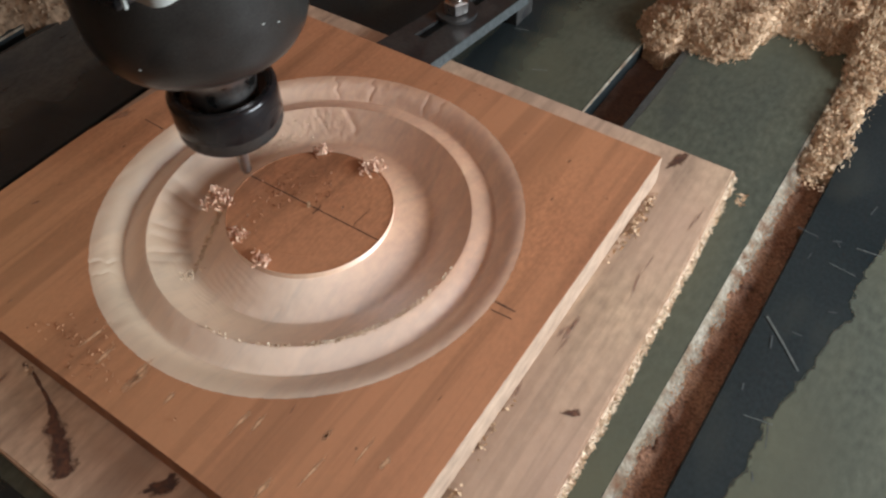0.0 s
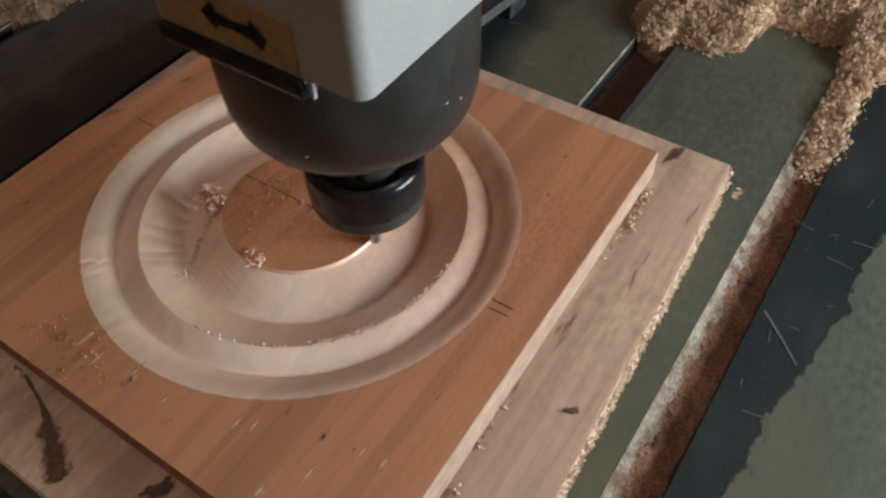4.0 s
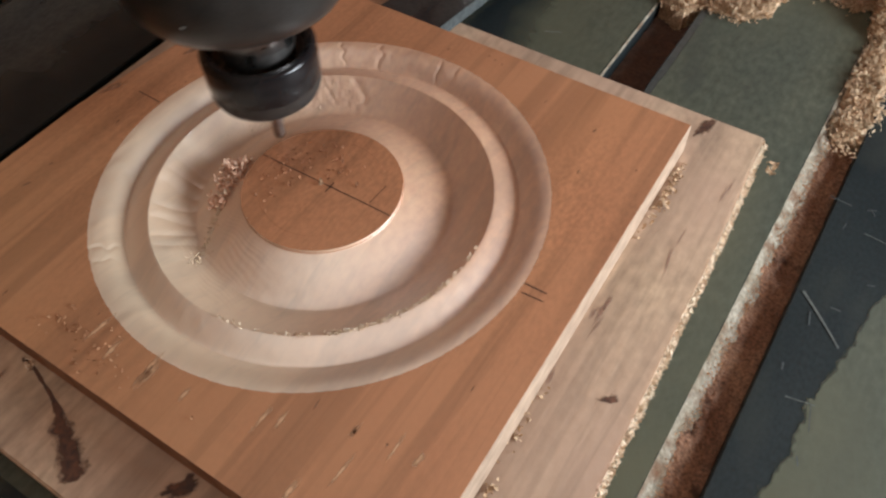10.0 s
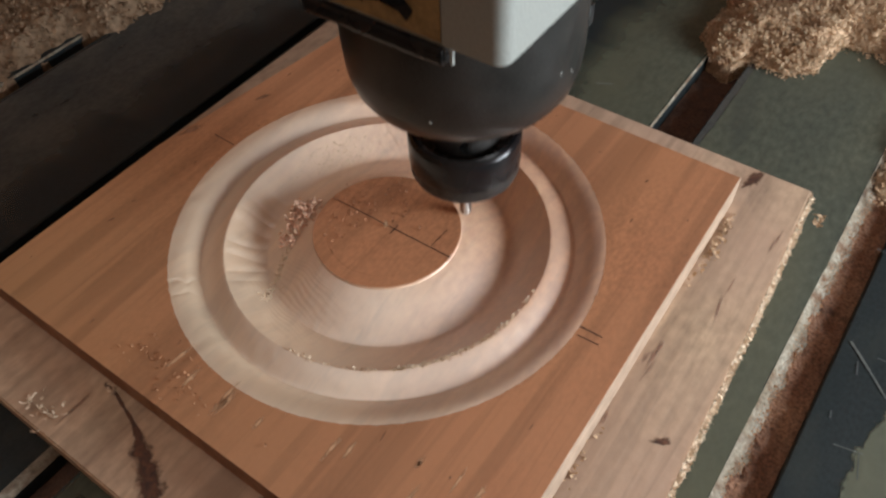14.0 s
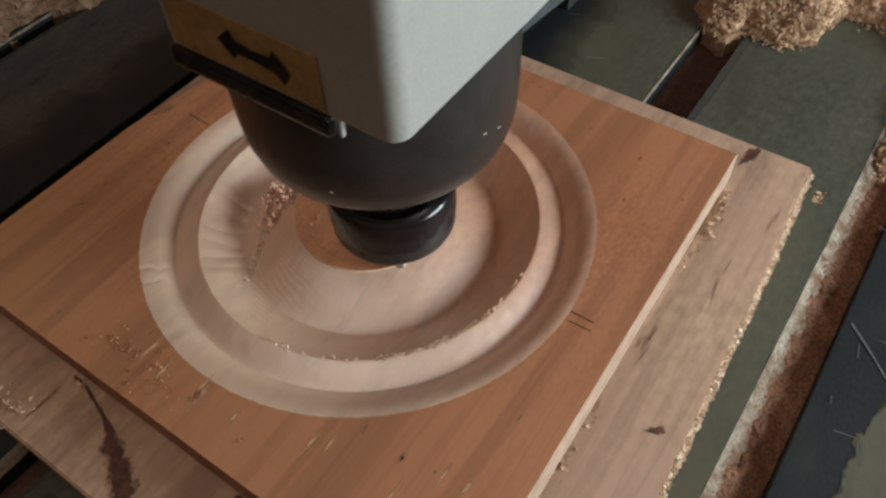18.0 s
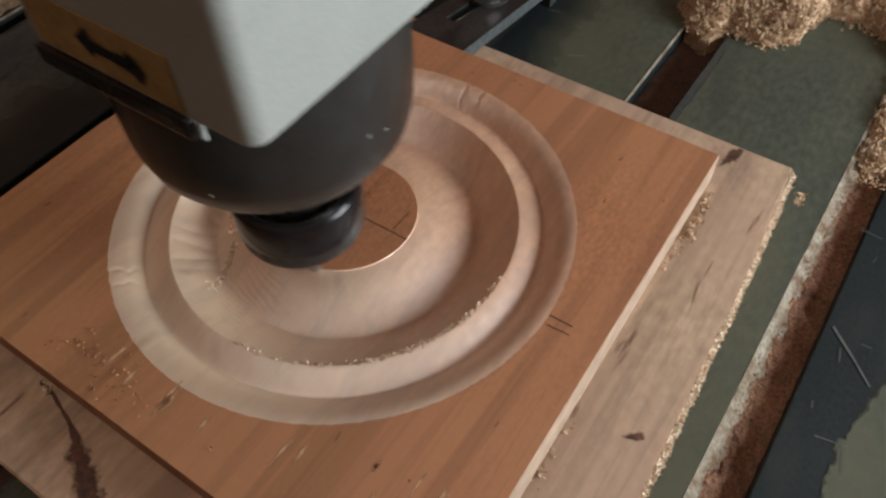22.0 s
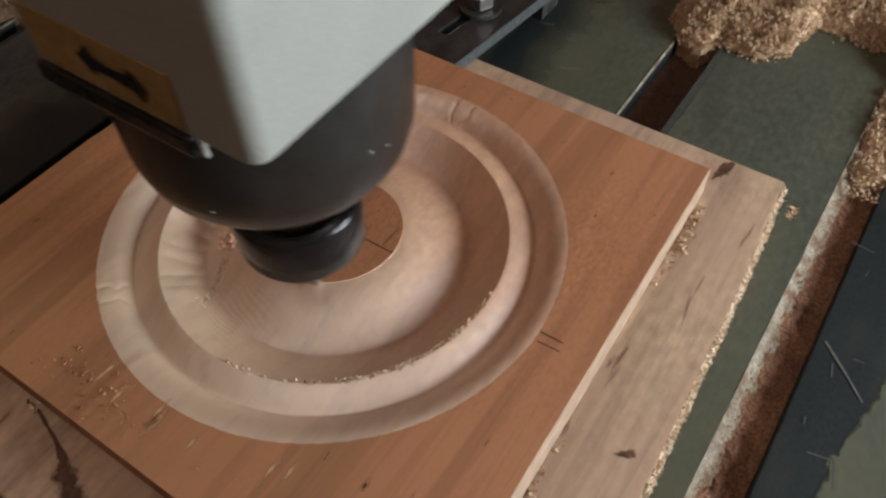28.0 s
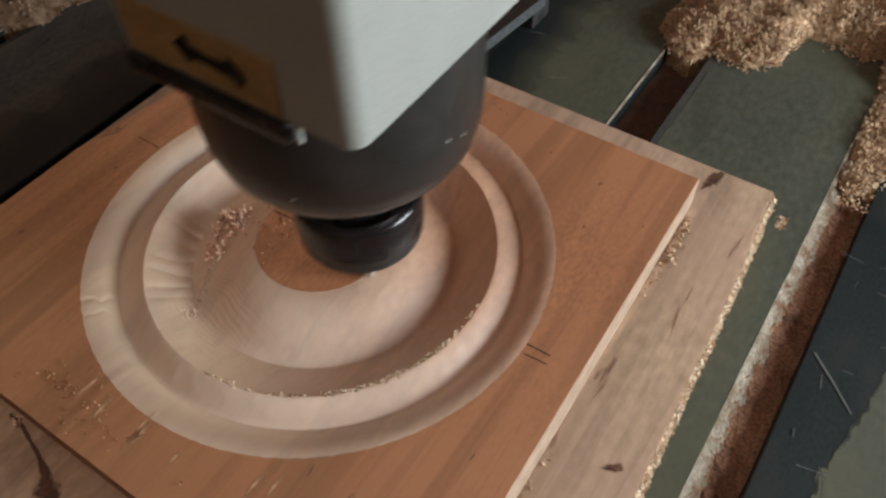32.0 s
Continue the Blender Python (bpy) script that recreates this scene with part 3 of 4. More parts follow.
# ---- the carved board ----
def profile(r):
    """Height of the finished carving below the board's top."""
    if r >= R_RING:
        return 0.0
    if r > R_GROOVE:
        u = (r - R_GROOVE) / (R_RING - R_GROOVE)
        return -0.0044 * (1 - u) ** 2.2 + 0.0003 * math.exp(-(r - R_GROOVE) / 0.0006)
    if r > R_CREST:
        u = (r - R_CREST) / (R_GROOVE - R_CREST)
        return -0.0009 - 0.0035 * u ** 1.25 + 0.0003 * math.exp(-(R_GROOVE - r) / 0.0006)
    flank = -0.0001 - 0.0098 * max(0.0, (r - R_END) / 0.0225) ** 1.45
    low = 0.0395
    if r > low:
        cove = -0.0009 - 0.0080 * (1 - ((r - low) / (R_CREST - low)) ** 1.15)
    else:
        cove = -0.0089 - (low - r) * 0.35
    k = 0.0016
    return max(flank, cove) + k * math.log1p(math.exp(-abs(flank - cove) / k)) * 0.7


BX0, BX1, BY0, BY1 = -0.0938, 0.0852, -0.0864, 0.0842


def on_border(a):
    c, s = math.cos(a), math.sin(a)
    k = min((BX1 if c > 0 else BX0) / c if abs(c) > 1e-9 else 9, (BY1 if s > 0 else BY0) / s if abs(s) > 1e-9 else 9)
    return c * k, s * k


def near_angle(a, degrees, width):
    d = (math.degrees(a) - degrees + 180) % 360 - 180
    return math.exp(-(d / width) ** 2)


def tool_marks(r, a):
    """What the cutter left on the carving: scallops, ripples, torn patches and cracks."""
    x, y = r * math.cos(a), r * math.sin(a)
    z = 0.00008 * noise.noise(Vector((x * 300, y * 300, 3))) + 0.00003 * math.sin(r * 7000)
    if r < R_CREST:
        wall_ = max(0.0, min(1.0, (r - 0.0385) / 0.004)) * max(0.0, min(1.0, (R_CREST - r) / 0.002))
        z += 0.00042 * wall_ * near_angle(a, -143, 26) * (abs(math.sin(a * 25 + 60 * r + 2.2 * noise.noise(Vector((a * 5, r * 60, 9))))) - 0.64 + 0.3 * noise.noise(Vector((a * 7, 2, 0))))
        flank_ = max(0.0, min(1.0, (r - 0.024) / 0.006)) * max(0.0, min(1.0, (0.050 - r) / 0.006))
        z += 0.00008 * flank_ * near_angle(a, -112, 20) * math.sin(900 * x + 4300 * y + 8 * noise.noise(Vector((x * 120, y * 120, 0))))
        torn_ = near_angle(a, 128, 19) * max(0.0, min(1.0, (r - 0.041) / 0.003)) * max(0.0, min(1.0, (R_CREST - r) / 0.0015))
        z += torn_ * 0.00016 * noise.fractal(Vector((x * 520, y * 520, 4)), 0.8, 2.0, 3)
        for at, wide in ((128, 1.1), (114, 1.6)):
            bend = at + 900 * (r - 0.050) + 5 * noise.noise(Vector((r * 260, at, 0)))
            z -= 0.0003 * near_angle(a, bend, wide) * max(0.0, min(1.0, (r - 0.0435) / 0.002)) * max(0.0, min(1.0, (R_CREST - r) / 0.001))
    elif r > R_GROOVE:
        side = max(0.0, min(1.0, (R_RING - r) / 0.0012)) * max(0.0, min(1.0, (r - R_GROOVE) / 0.001))
        z += 0.00022 * side * near_angle(a, -150, 45) * noise.noise(Vector((a * 11, r * 200, 1)))
        z += 0.00008 * side * near_angle(a, 120, 45) * noise.fractal(Vector((x * 400, y * 400, 6)), 0.8, 2.0, 3)
        for at, wide, deep in ((122, 0.40, 0.00035), (110, 0.6, 0.00025), (90, 0.45, 0.0002), (85, 0.45, 0.00015), (-128, 0.7, 0.00028), (-123, 0.6, 0.00018)):
            bend = at + 3 * noise.noise(Vector((r * 300, at, 0)))
            z -= deep * side * near_angle(a, bend, wide)
    return z


def carved_board():
    b = bmesh.new()
    n = 900
    radii = [0.006, 0.012, 0.0175, R_END - 0.00005, R_END] + list(np.linspace(R_END + 0.0004, R_CREST - 0.0002, 80)) + [R_CREST] + list(np.linspace(R_CREST + 0.0003, R_GROOVE - 0.0003, 18)) + [R_GROOVE] + list(np.linspace(R_GROOVE + 0.0003, R_RING - 0.0002, 24)) + [R_RING]
    corner = [math.atan2(y, x) for x in (BX0, BX1) for y in (BY0, BY1)]
    angles = [2 * math.pi * k / n - math.pi for k in range(n)]
    for c in corner:
        angles[min(range(n), key=lambda k: abs(angles[k] - c))] = c
    rings = []
    for r in radii:
        ring = []
        for a in angles:
            z = profile(r) if r > R_END - 0.00001 else 0.0
            wob = 0.0
            if R_END < r < R_RING:
                z += tool_marks(r, a)
            if abs(r - R_CREST) < 0.0001 or abs(r - R_RING) < 0.00001:
                wob = 0.00025 * noise.fractal(Vector((a * 30, r * 900, 0)), 0.7, 2.0, 3)
            ring.append(b.verts.new(((r + wob) * math.cos(a), (r + wob) * math.sin(a), TOP + z)))
        rings.append(ring)

    def border(a, out):
        ex, ey = on_border(a)
        v = (BY1 - ey) / (BY1 - BY0)
        if ex > BX1 - 0.00001:
            ex += (0.0024 * v, 0.0026 * v + 0.0002, 0.0003 + 0.0030 * v)[out]      # the sawn side leans out
        elif out == 0:
            ex = max(ex, BX0 + max(0.0, (ey + 0.014) * 0.136))      # pale wane along one side
        return ex, ey

    for u in (0.33, 0.66, 1.0):
        ring = []
        for a in angles:
            ex, ey = border(a, 0)
            ring.append(b.verts.new((R_RING * math.cos(a) * (1 - u) + ex * u, R_RING * math.sin(a) * (1 - u) + ey * u, TOP)))
        rings.append(ring)
    for out, z in ((1, None), (2, BACK + 0.0001)):
        ring = []
        for a in angles:
            ex, ey = border(a, out)
            wane = ex < BX0 + 0.00001 and ey > -0.014
            ring.append(b.verts.new((ex, ey, z or TOP - (0.0003 + 0.010 * max(0.0, ey + 0.014) if wane else 0.0003 + 0.0002 * noise.noise(Vector((ex * 300, ey * 300, 5)))))))
        rings.append(ring)
    centre = b.verts.new((0, 0, TOP))
    for k in range(n):
        b.faces.new((centre, rings[0][k], rings[0][(k + 1) % n]))
    for i, (p, q) in enumerate(zip(rings, rings[1:])):
        outer = i + 1
        for k in range(n):
            j = (k + 1) % n
            f = b.faces.new((p[k], q[k], q[j], p[j]))
            f.smooth = i < len(rings) - 3
            if outer >= len(rings) - 2:
                west = abs(q[k].co.x - BX0) < 0.00002 and abs(q[j].co.x - BX0) < 0.00002
                east = q[k].co.x > BX1 - 0.00001 and q[j].co.x > BX1 - 0.00001
                f.material_index = 2 if east or (west and outer == len(rings) - 2 and q[k].co.y > -0.014) else 3 if outer == len(rings) - 1 else 0
            elif outer < len(radii) and radii[outer] > R_END:
                f.material_index = 1
    b.faces.new(list(reversed(rings[-1])))
    for i, r in enumerate(radii):
        if r in (R_END, R_CREST, R_RING) or i == 3:
            for k in range(n):
                e = b.edges.get((rings[i][k], rings[i][(k + 1) % n]))
                e.smooth = False
    for k in range(n):
        b.edges.get((rings[-3][k], rings[-3][(k + 1) % n])).smooth = False
    return b


board = part("carved_board", carved_board(), (BOARD, CUT, SAPWOOD, END), None, "square brown hardwood board with a half carved round rosette")
tagged(board, category="wooden board")

# uncut wood that the cutter takes away turn by turn
RINGS = 32
ring_r = list(np.linspace(R_END, R_START, RINGS + 1))


def ring_mesh(r0, r1):
    b = bmesh.new()
    n = 128
    sets = [[b.verts.new((r * math.cos(2 * math.pi * k / n), r * math.sin(2 * math.pi * k / n), z)) for k in range(n)] for r, z in ((r0, TOP - 0.0007), (r0, TOP), (r1, TOP), (r1, TOP - 0.0040))]
    for p, q, m in zip(sets, sets[1:], (0, 0, 1)):
        for k in range(n):
            j = (k + 1) % n
            b.faces.new((p[k], p[j], q[j], q[k])).material_index = m
    bmesh.ops.recalc_face_normals(b, faces=b.faces)
    for f in b.faces:
        if f.normal.z < -0.5:
            f.normal_flip()
    return b


uncut = []
for r0, r1 in zip(ring_r, ring_r[1:]):
    ob = part("uncut_ring", ring_mesh(r0, r1), (BOARD, CUT), board)
    uncut.append(ob)
    for x0, x1 in ((r0, r1), (-r1, -r0)):
        bm = bmesh.new()
        y = 0.0008 + 0.0006 * (x0 + 0.0262) / 0.05
        bm.faces.new([bm.verts.new(p) for p in ((x0, y - 0.00022, TOP + 0.00006), (x1, y - 0.00022, TOP + 0.00006), (x1, y + 0.00022, TOP + 0.00006), (x0, y + 0.00022, TOP + 0.00006))])
        part("pencil_line", bm, PENCIL, ob)


def stroke(x0, y0, x1, y1, w, z=TOP + 0.00006):
    d = Vector((x1 - x0, y1 - y0, 0)).normalized() * w / 2
    b = bmesh.new()
    b.faces.new([b.verts.new(p) for p in ((x0 + d.y, y0 - d.x, z), (x1 + d.y, y1 - d.x, z), (x1 - d.y, y1 + d.x, z), (x0 - d.y, y0 + d.x, z))])
    return b


for x0, y0, x1, y1, w in ((-0.0196, 0.0009, 0.0196, 0.0014, 0.00045), (0.0022, -0.0014, 0.0022, 0.0032, 0.0004), (0.0163, 0.0021, 0.0166, 0.0104, 0.00025), (0.0700, 0.0013, 0.0772, 0.0014, 0.0005), (0.0708, -0.0018, 0.0776, -0.0014, 0.0004), (-0.0809, 0.0012, -0.0708, 0.0010, 0.0004)):
    part("pencil_line", stroke(x0, y0, x1, y1, w), PENCIL, board)


for k in range(26):
    x, y = rs.uniform(-0.04, 0.080), rs.uniform(-0.080, -0.055)
    if math.hypot(x, y) > 0.073:
        d = rs.uniform(0.002, 0.007)
        part("scuff", knot(x, y, d, rs.uniform(0.0006, 0.0016), 1.57 + rs.gauss(0, 0.06), rs.random() * 9, TOP + 0.00004), SCUFF, board)
for x, y, l, w, m in ((-0.0900, -0.0020, 0.0060, 0.0026, STAIN), (-0.0810, 0.0260, 0.0040, 0.0016, STAIN), (-0.0790, -0.048, 0.002, 0.0010, STAIN), (0.0600, 0.0655, 0.0012, 0.0006, STAIN), (0.0150, 0.0790, 0.0010, 0.0005, STAIN), (0.0120, 0.0800, 0.0008, 0.0005, STAIN), (0.0180, 0.0782, 0.0007, 0.0004, STAIN)):
    part("stain", knot(x, y, l, w, 1.2, x * 99, TOP + 0.00005), m, board)


for k in range(46):
    x, y = rs.uniform(-0.088, 0.083), rs.uniform(-0.082, 0.080)
    if math.hypot(x, y) > 0.0715 or math.hypot(x, y) < 0.018:
        part("nick", knot(x, y, rs.uniform(0.0006, 0.0022), rs.uniform(0.0003, 0.0006), 1.57 + rs.gauss(0, 0.15), rs.random() * 9, TOP + 0.00005), STAIN, board)


# ---- shavings ----
def curls(rng, places, name, mat, size=(0.0018, 0.0045), parent=None, label="", width=(0.0006, 0.0014), tilt=0.9):
    """Many small curled strips of wood in one mesh."""
    verts, faces = [], []
    for x, y, z in places:
        ln_, w = rng.uniform(*size), rng.uniform(*width)
        bend = rng.uniform(1.0, 4.5)
        m = Euler((rng.uniform(-tilt, tilt), rng.uniform(-tilt, tilt), rng.uniform(0, 6.28))).to_matrix()
        r = ln_ / bend
        i0 = len(verts)
        twist = rng.uniform(-0.3, 0.3)
        for k in range(5):
            a = bend * (k / 4 - 0.5)
            for s in (-0.5, 0.5):
                p = m @ Vector((r * math.sin(a), s * w + twist * w * k, r * (1 - math.cos(a)) - 0.2 * r))
                verts.append((x + p.x, y + p.y, z + p.z))
        for k in range(4):
            a = i0 + 2 * k
            faces.append((a, a + 1, a + 3, a + 2))
    me = bpy.data.meshes.new(name)
    me.from_pydata(verts, [], faces)
    me.materials.append(mat)
    ob = new(name, me)
    ob.parent = parent
    return tagged(ob, label)


FRONT_X = (0.036, 0.0431, 0.0532, 0.0581, 0.0745, 0.0842, 0.0852, 0.0886, 0.1003, 0.1125, 0.1180, 0.1215, 0.1390, 0.1450)
FRONT_Y = (0.178, 0.1700, 0.1680, 0.1760, 0.1745, 0.1835, 0.1960, 0.2080, 0.2093, 0.2050, 0.2100, 0.1900, 0.1920, 0.2150)


def pile_height(x, y):
    """Heap of shavings at the back of the bed."""
    front = float(np.interp(x, FRONT_X, FRONT_Y)) + 0.0015 * noise.noise(Vector((x * 220, 1.7, 0)))
    d = min((y - front) / 0.022, (x - 0.034) / 0.02)
    half = 0.0082 - 0.05 * max(0.0, 0.152 - y)
    arm = min((half - abs(x - 0.1300 - 0.0018 * noise.noise(Vector((y * 90, 4, 0))))) / 0.005, (y - 0.130) / 0.05)
    if d <= 0 and arm > 0:
        return -0.0034 + 0.0052 * min(1.0, arm) ** 0.7
    return -0.001 + 0.010 * min(1.0, d) ** 0.55 if d > 0 else -0.02


def pile_surface(x, y):
    h = pile_height(x, y)
    if h < -0.01:
        return h
    return h + 0.0026 * noise.fractal(Vector((x * 120, y * 120, 2)), 0.8, 2.0, 3) + 0.0008 * noise.noise(Vector((x * 420, y * 420, 7)))


pile = thing("shavings_pile", "heap of pale curled wood shavings on the bed", "wood shavings", kind="stuff")
part("heap", heap(0.03, 0.34, 0.115, 0.42, pile_surface, 240, 230, 0.0003, 4.0), PALE_DUST, pile, "pale sawdust heap")
rng = random.Random(5)
spots_ = []
while len(spots_) < 30000:
    x, y = rng.uniform(0.034, 0.26), 0.13 + 0.22 * rng.random() ** 1.5
    h = pile_surface(x, y)
    if h > -0.0045 and (x < 0.118 or y > 0.185 or rng.random() < 0.5):
        spots_.append((x, y, h + rng.uniform(-0.0002, 0.0016)))
curls(rng, spots_, "shavings", CHIPS, (0.0020, 0.0062), parent=pile, width=(0.0004, 0.0011), tilt=0.85)

loose = []
for k in range(2200):
    u = rng.random()
    if k % 2:
        x, y = rng.gauss(0.1295, 0.0024), 0.215 - 0.095 * rng.random() ** 1.3
    else:
        x = rng.uniform(0.040, 0.142)
        y = float(np.interp(x, FRONT_X, FRONT_Y)) + rng.gauss(0.001, 0.0022)
    loose.append((x, y, 0.0004 + 0.0016 * rng.random()))
tagged(curls(rng, loose, "loose_shavings", FLAKE, (0.0006, 0.0018), width=(0.0003, 0.0008), tilt=0.5), "loose pale flakes strewn round the heap", "wood shavings", kind="stuff")

far_pile = thing("sawdust_pile", "sawdust heap at the dim side of the bed, brown darkened for shade", "wood shavings", kind="stuff")


def far_height(x, y):
    edge = -0.2065 + 0.016 * max(0.0, min(1.0, (y - 0.030) / 0.01))
    d = min((edge - x) / 0.014, (y + 0.03) / 0.02) + 0.3 * noise.noise(Vector((x * 90, y * 90, 8)))
    return -0.002 + 0.010 * max(0.0, min(1.0, d)) if d > 0 else -0.02


part("heap", heap(-0.32, -0.180, -0.04, 0.20, far_height, 110, 150, 0.0022, 9.0), DIM_CHIPS, far_pile, "", True)
spots_ = []
while len(spots_) < 5000:
    x, y = rng.uniform(-0.30, -0.185), rng.uniform(-0.03, 0.18)
    h = far_height(x, y)
    if h > -0.001:
        spots_.append((x, y, h + rng.uniform(0.0, 0.003)))
curls(rng, spots_, "shavings", DIM_CHIPS, (0.0014, 0.0042), parent=far_pile, width=(0.0004, 0.0012))



def scatter(name, label, boxes, mat, size, width=(0.0004, 0.0010), seed=1, category="wood shavings"):
    """Loose fibres strewn over patches: (x, y, spread x, spread y, z, count)."""
    rnd = random.Random(seed)
    places = []
    for x, y, sx, sy, z, n in boxes:
        places += [(rnd.gauss(x, sx), rnd.gauss(y, sy), z + rnd.uniform(0.0, 0.0012)) for _ in range(n)]
    ob = curls(rnd, places, name, mat, size, width=width)
    return tagged(ob, label, category, kind="stuff")


# fuzz on the sawn edge of the backing board
rnd = random.Random(11)
fuzz = []
for k in range(2600):
    y = rnd.uniform(-0.108, 0.103)
    x = float(np.interp(y, (-0.1092, -0.0358, 0.0208, 0.0545, 0.1044), (0.1150, 0.1125, 0.1105, 0.1093, 0.1064)))
    lump = 0.5 + 0.5 * noise.noise(Vector((y * 120, 2, 0)))
    fuzz.append((x + 0.0002 + 0.0016 * rnd.random() * (0.4 + lump), y, rnd.uniform(0.0015, BACK - 0.0002)))
tagged(curls(rnd, fuzz, "edge_fuzz", FRAY, (0.0008, 0.0022), width=(0.0002, 0.0006)), "pale ragged fibres on the sawn board edge", "wood fibres", kind="stuff")
# torn fibres on the crest between the two hollows
torn = []
for k in range(650):
    a = radians(rnd.choice((rnd.uniform(-85, 6), rnd.uniform(-60, -5), rnd.uniform(-50, -15))))
    lump = noise.noise(Vector((a * 9, 5, 0)))
    if lump + rnd.uniform(-0.4, 0.5) > 0:
        torn.append(((R_CREST + rnd.uniform(-0.0008, 0.0003)) * math.cos(a), (R_CREST + rnd.uniform(-0.0008, 0.0003)) * math.sin(a), TOP - 0.0009 + rnd.uniform(-0.0001, 0.0001)))
tagged(curls(rnd, torn, "crest_fibres", FRAY, (0.0006, 0.0018), width=(0.0002, 0.0006), tilt=0.3), "pale torn fibres along the carved crest", "wood fibres", kind="stuff")
torn = []
for k in range(420):
    a = radians(rnd.gauss(152, 8))
    r = 0.0505 - 0.0085 * rnd.random() ** 0.8 - 0.0035 * abs(noise.noise(Vector((a * 14, 8, 0))))
    torn.append((r * math.cos(a), r * math.sin(a), TOP + profile(r) + rnd.uniform(-0.0002, 0.0002)))
tagged(curls(rnd, torn, "torn_fibres", FRAY, (0.0005, 0.0014), width=(0.0002, 0.0004), tilt=0.1), "rough torn fibres on the hollow's wall", "wood fibres", kind="stuff")
lip = []
for k in range(2600):
    y = rnd.uniform(-0.14, 0.15)
    x = 0.1255 + 0.0014 * noise.noise(Vector((y * 70, 3.3, 0))) + rnd.gauss(0, 0.0013)
    lip.append((x, y, -0.0006 - max(0.0, x - 0.1214) * 0.72 + rnd.uniform(0.0002, 0.0006)))
tagged(curls(rnd, lip, "lip_dust", CRUMB, (0.0004, 0.0011), width=(0.0002, 0.0005), tilt=0.25), "brown dust clinging to the slot lip", "sawdust", kind="stuff")
# crumbs beside the board, on the board, and at its edges
scatter("wood_crumbs", "pale crumbs beside the board edge", ((0.0885, 0.060, 0.0010, 0.007, BACK, 70), (0.0880, 0.071, 0.0008, 0.003, BACK, 40), (0.0880, -0.030, 0.001, 0.006, BACK, 25), (0.0900, -0.055, 0.001, 0.004, BACK, 40), (0.1125, 0.0975, 0.0012, 0.0014, 0.004, 30)), FLAKE, (0.0008, 0.0022), seed=21)
scatter("wood_crumbs", "brown crumbs strewn over the board top", ((-0.022, -0.0755, 0.008, 0.0028, TOP - 0.0006, 55), (-0.010, -0.080, 0.010, 0.002, TOP - 0.0006, 30)), CRUMB, (0.0004, 0.0010), seed=22)
scatter("wood_crumbs", "fine crumbs on the uncut centre", ((-0.012, -0.003, 0.0045, 0.006, TOP - 0.0006, 90), (-0.009, 0.008, 0.005, 0.0045, TOP - 0.0006, 70), (0.002, 0.010, 0.007, 0.003, TOP - 0.0006, 30)), SPECK, (0.0005, 0.0014), (0.0003, 0.0008), seed=23)
scatter("wood_crumbs", "single pale chip by the centre mark", ((-0.0008, 0.0008, 0.0003, 0.0003, TOP, 7),), CHIPS, (0.0008, 0.0014), seed=24)
streak = []
for k in range(330):
    u = rnd.random()
    wide = 0.0005 + 0.0011 * max(0.0, noise.noise(Vector((u * 9, 3, 0)))) + 0.0006 * (u > 0.75)
    x, y = -0.0268 + 0.0092 * u + rnd.gauss(0, wide), -0.0140 - 0.0265 * u + rnd.gauss(0, wide)
    streak.append((x, y, TOP + profile(math.hypot(x, y)) + rnd.uniform(0.0, 0.0004)))
tagged(curls(rnd, streak, "dust_streak", FRAY, (0.0005, 0.0014), width=(0.0002, 0.0005)), "streak of pale dust down the hollow", "wood shavings", kind="stuff")
scatter("wood_splinters", "pale splinters at the front of the backing board", ((-0.0465, -0.1035, 0.0045, 0.0022, BACK, 22), (-0.0362, -0.0880, 0.0009, 0.0010, BACK, 6)), FRAY, (0.002, 0.0055), (0.0004, 0.0010), seed=26)


def clump(x, y, z, n, spread, seed, label):
    rnd = random.Random(seed)
    ob = curls(rnd, [(rnd.gauss(0, spread), rnd.gauss(0, spread), abs(rnd.gauss(0, spread * 0.5))) for _ in range(n)], "shavings_clump", CLUMP, (0.0018, 0.0044), width=(0.0003, 0.0008), tilt=1.3)
    ob.location = (x, y, z)
    return tagged(ob, label, "wood shavings", group="clumps of shavings")


CLUMPS = [clump(x, y, TOP + z, n, s, k + 40, "small clump of curled pale shavings on the carving") for k, (x, y, z, n, s) in enumerate((
    (-0.0290, -0.0130, -0.0008, 120, 0.0024), (-0.0119, -0.0215, 0.0, 34, 0.0014), (0.0020, -0.0250, 0.0, 40, 0.0018), (0.0060, 0.0259, 0.0, 70, 0.0019), (-0.0146, 0.0234, 0.0, 40, 0.0013)))]

# ---- clamp ----
clamp = thing("hold_down_clamp", "dark slotted steel clamp plate bolted over the backing board", "clamp")
CL = ((-0.0446, 0.0862), (-0.0172, 0.0862), (-0.0095, 0.1560), (-0.0300, 0.1620))
SL = ((-0.0335, 0.104), (-0.0285, 0.104), (-0.0215, 0.148), (-0.0262, 0.149))
bm = bmesh.new()
for k in range(4):
    j = (k + 1) % 4
    prism((CL[k], CL[j], SL[j], SL[k]), BACK + 0.0005, BACK + 0.0055, bm=bm)
bmesh.ops.remove_doubles(bm, verts=bm.verts, dist=1e-6)
# strip on the plate's worn side, its colour lifted to stand for window light
part("lit_worn_edge", prism(((-0.0170, 0.0864), (-0.0166, 0.0864), (-0.0089, 0.1558), (-0.0093, 0.1558)), BACK + 0.0007, BACK + 0.0056), SCRATCH_LIT_EDGE, clamp, "worn plate edge, paler for the light on its side")
part("plate", bm, CLAMP, clamp)
bolt_at = (-0.0272, 0.1262)
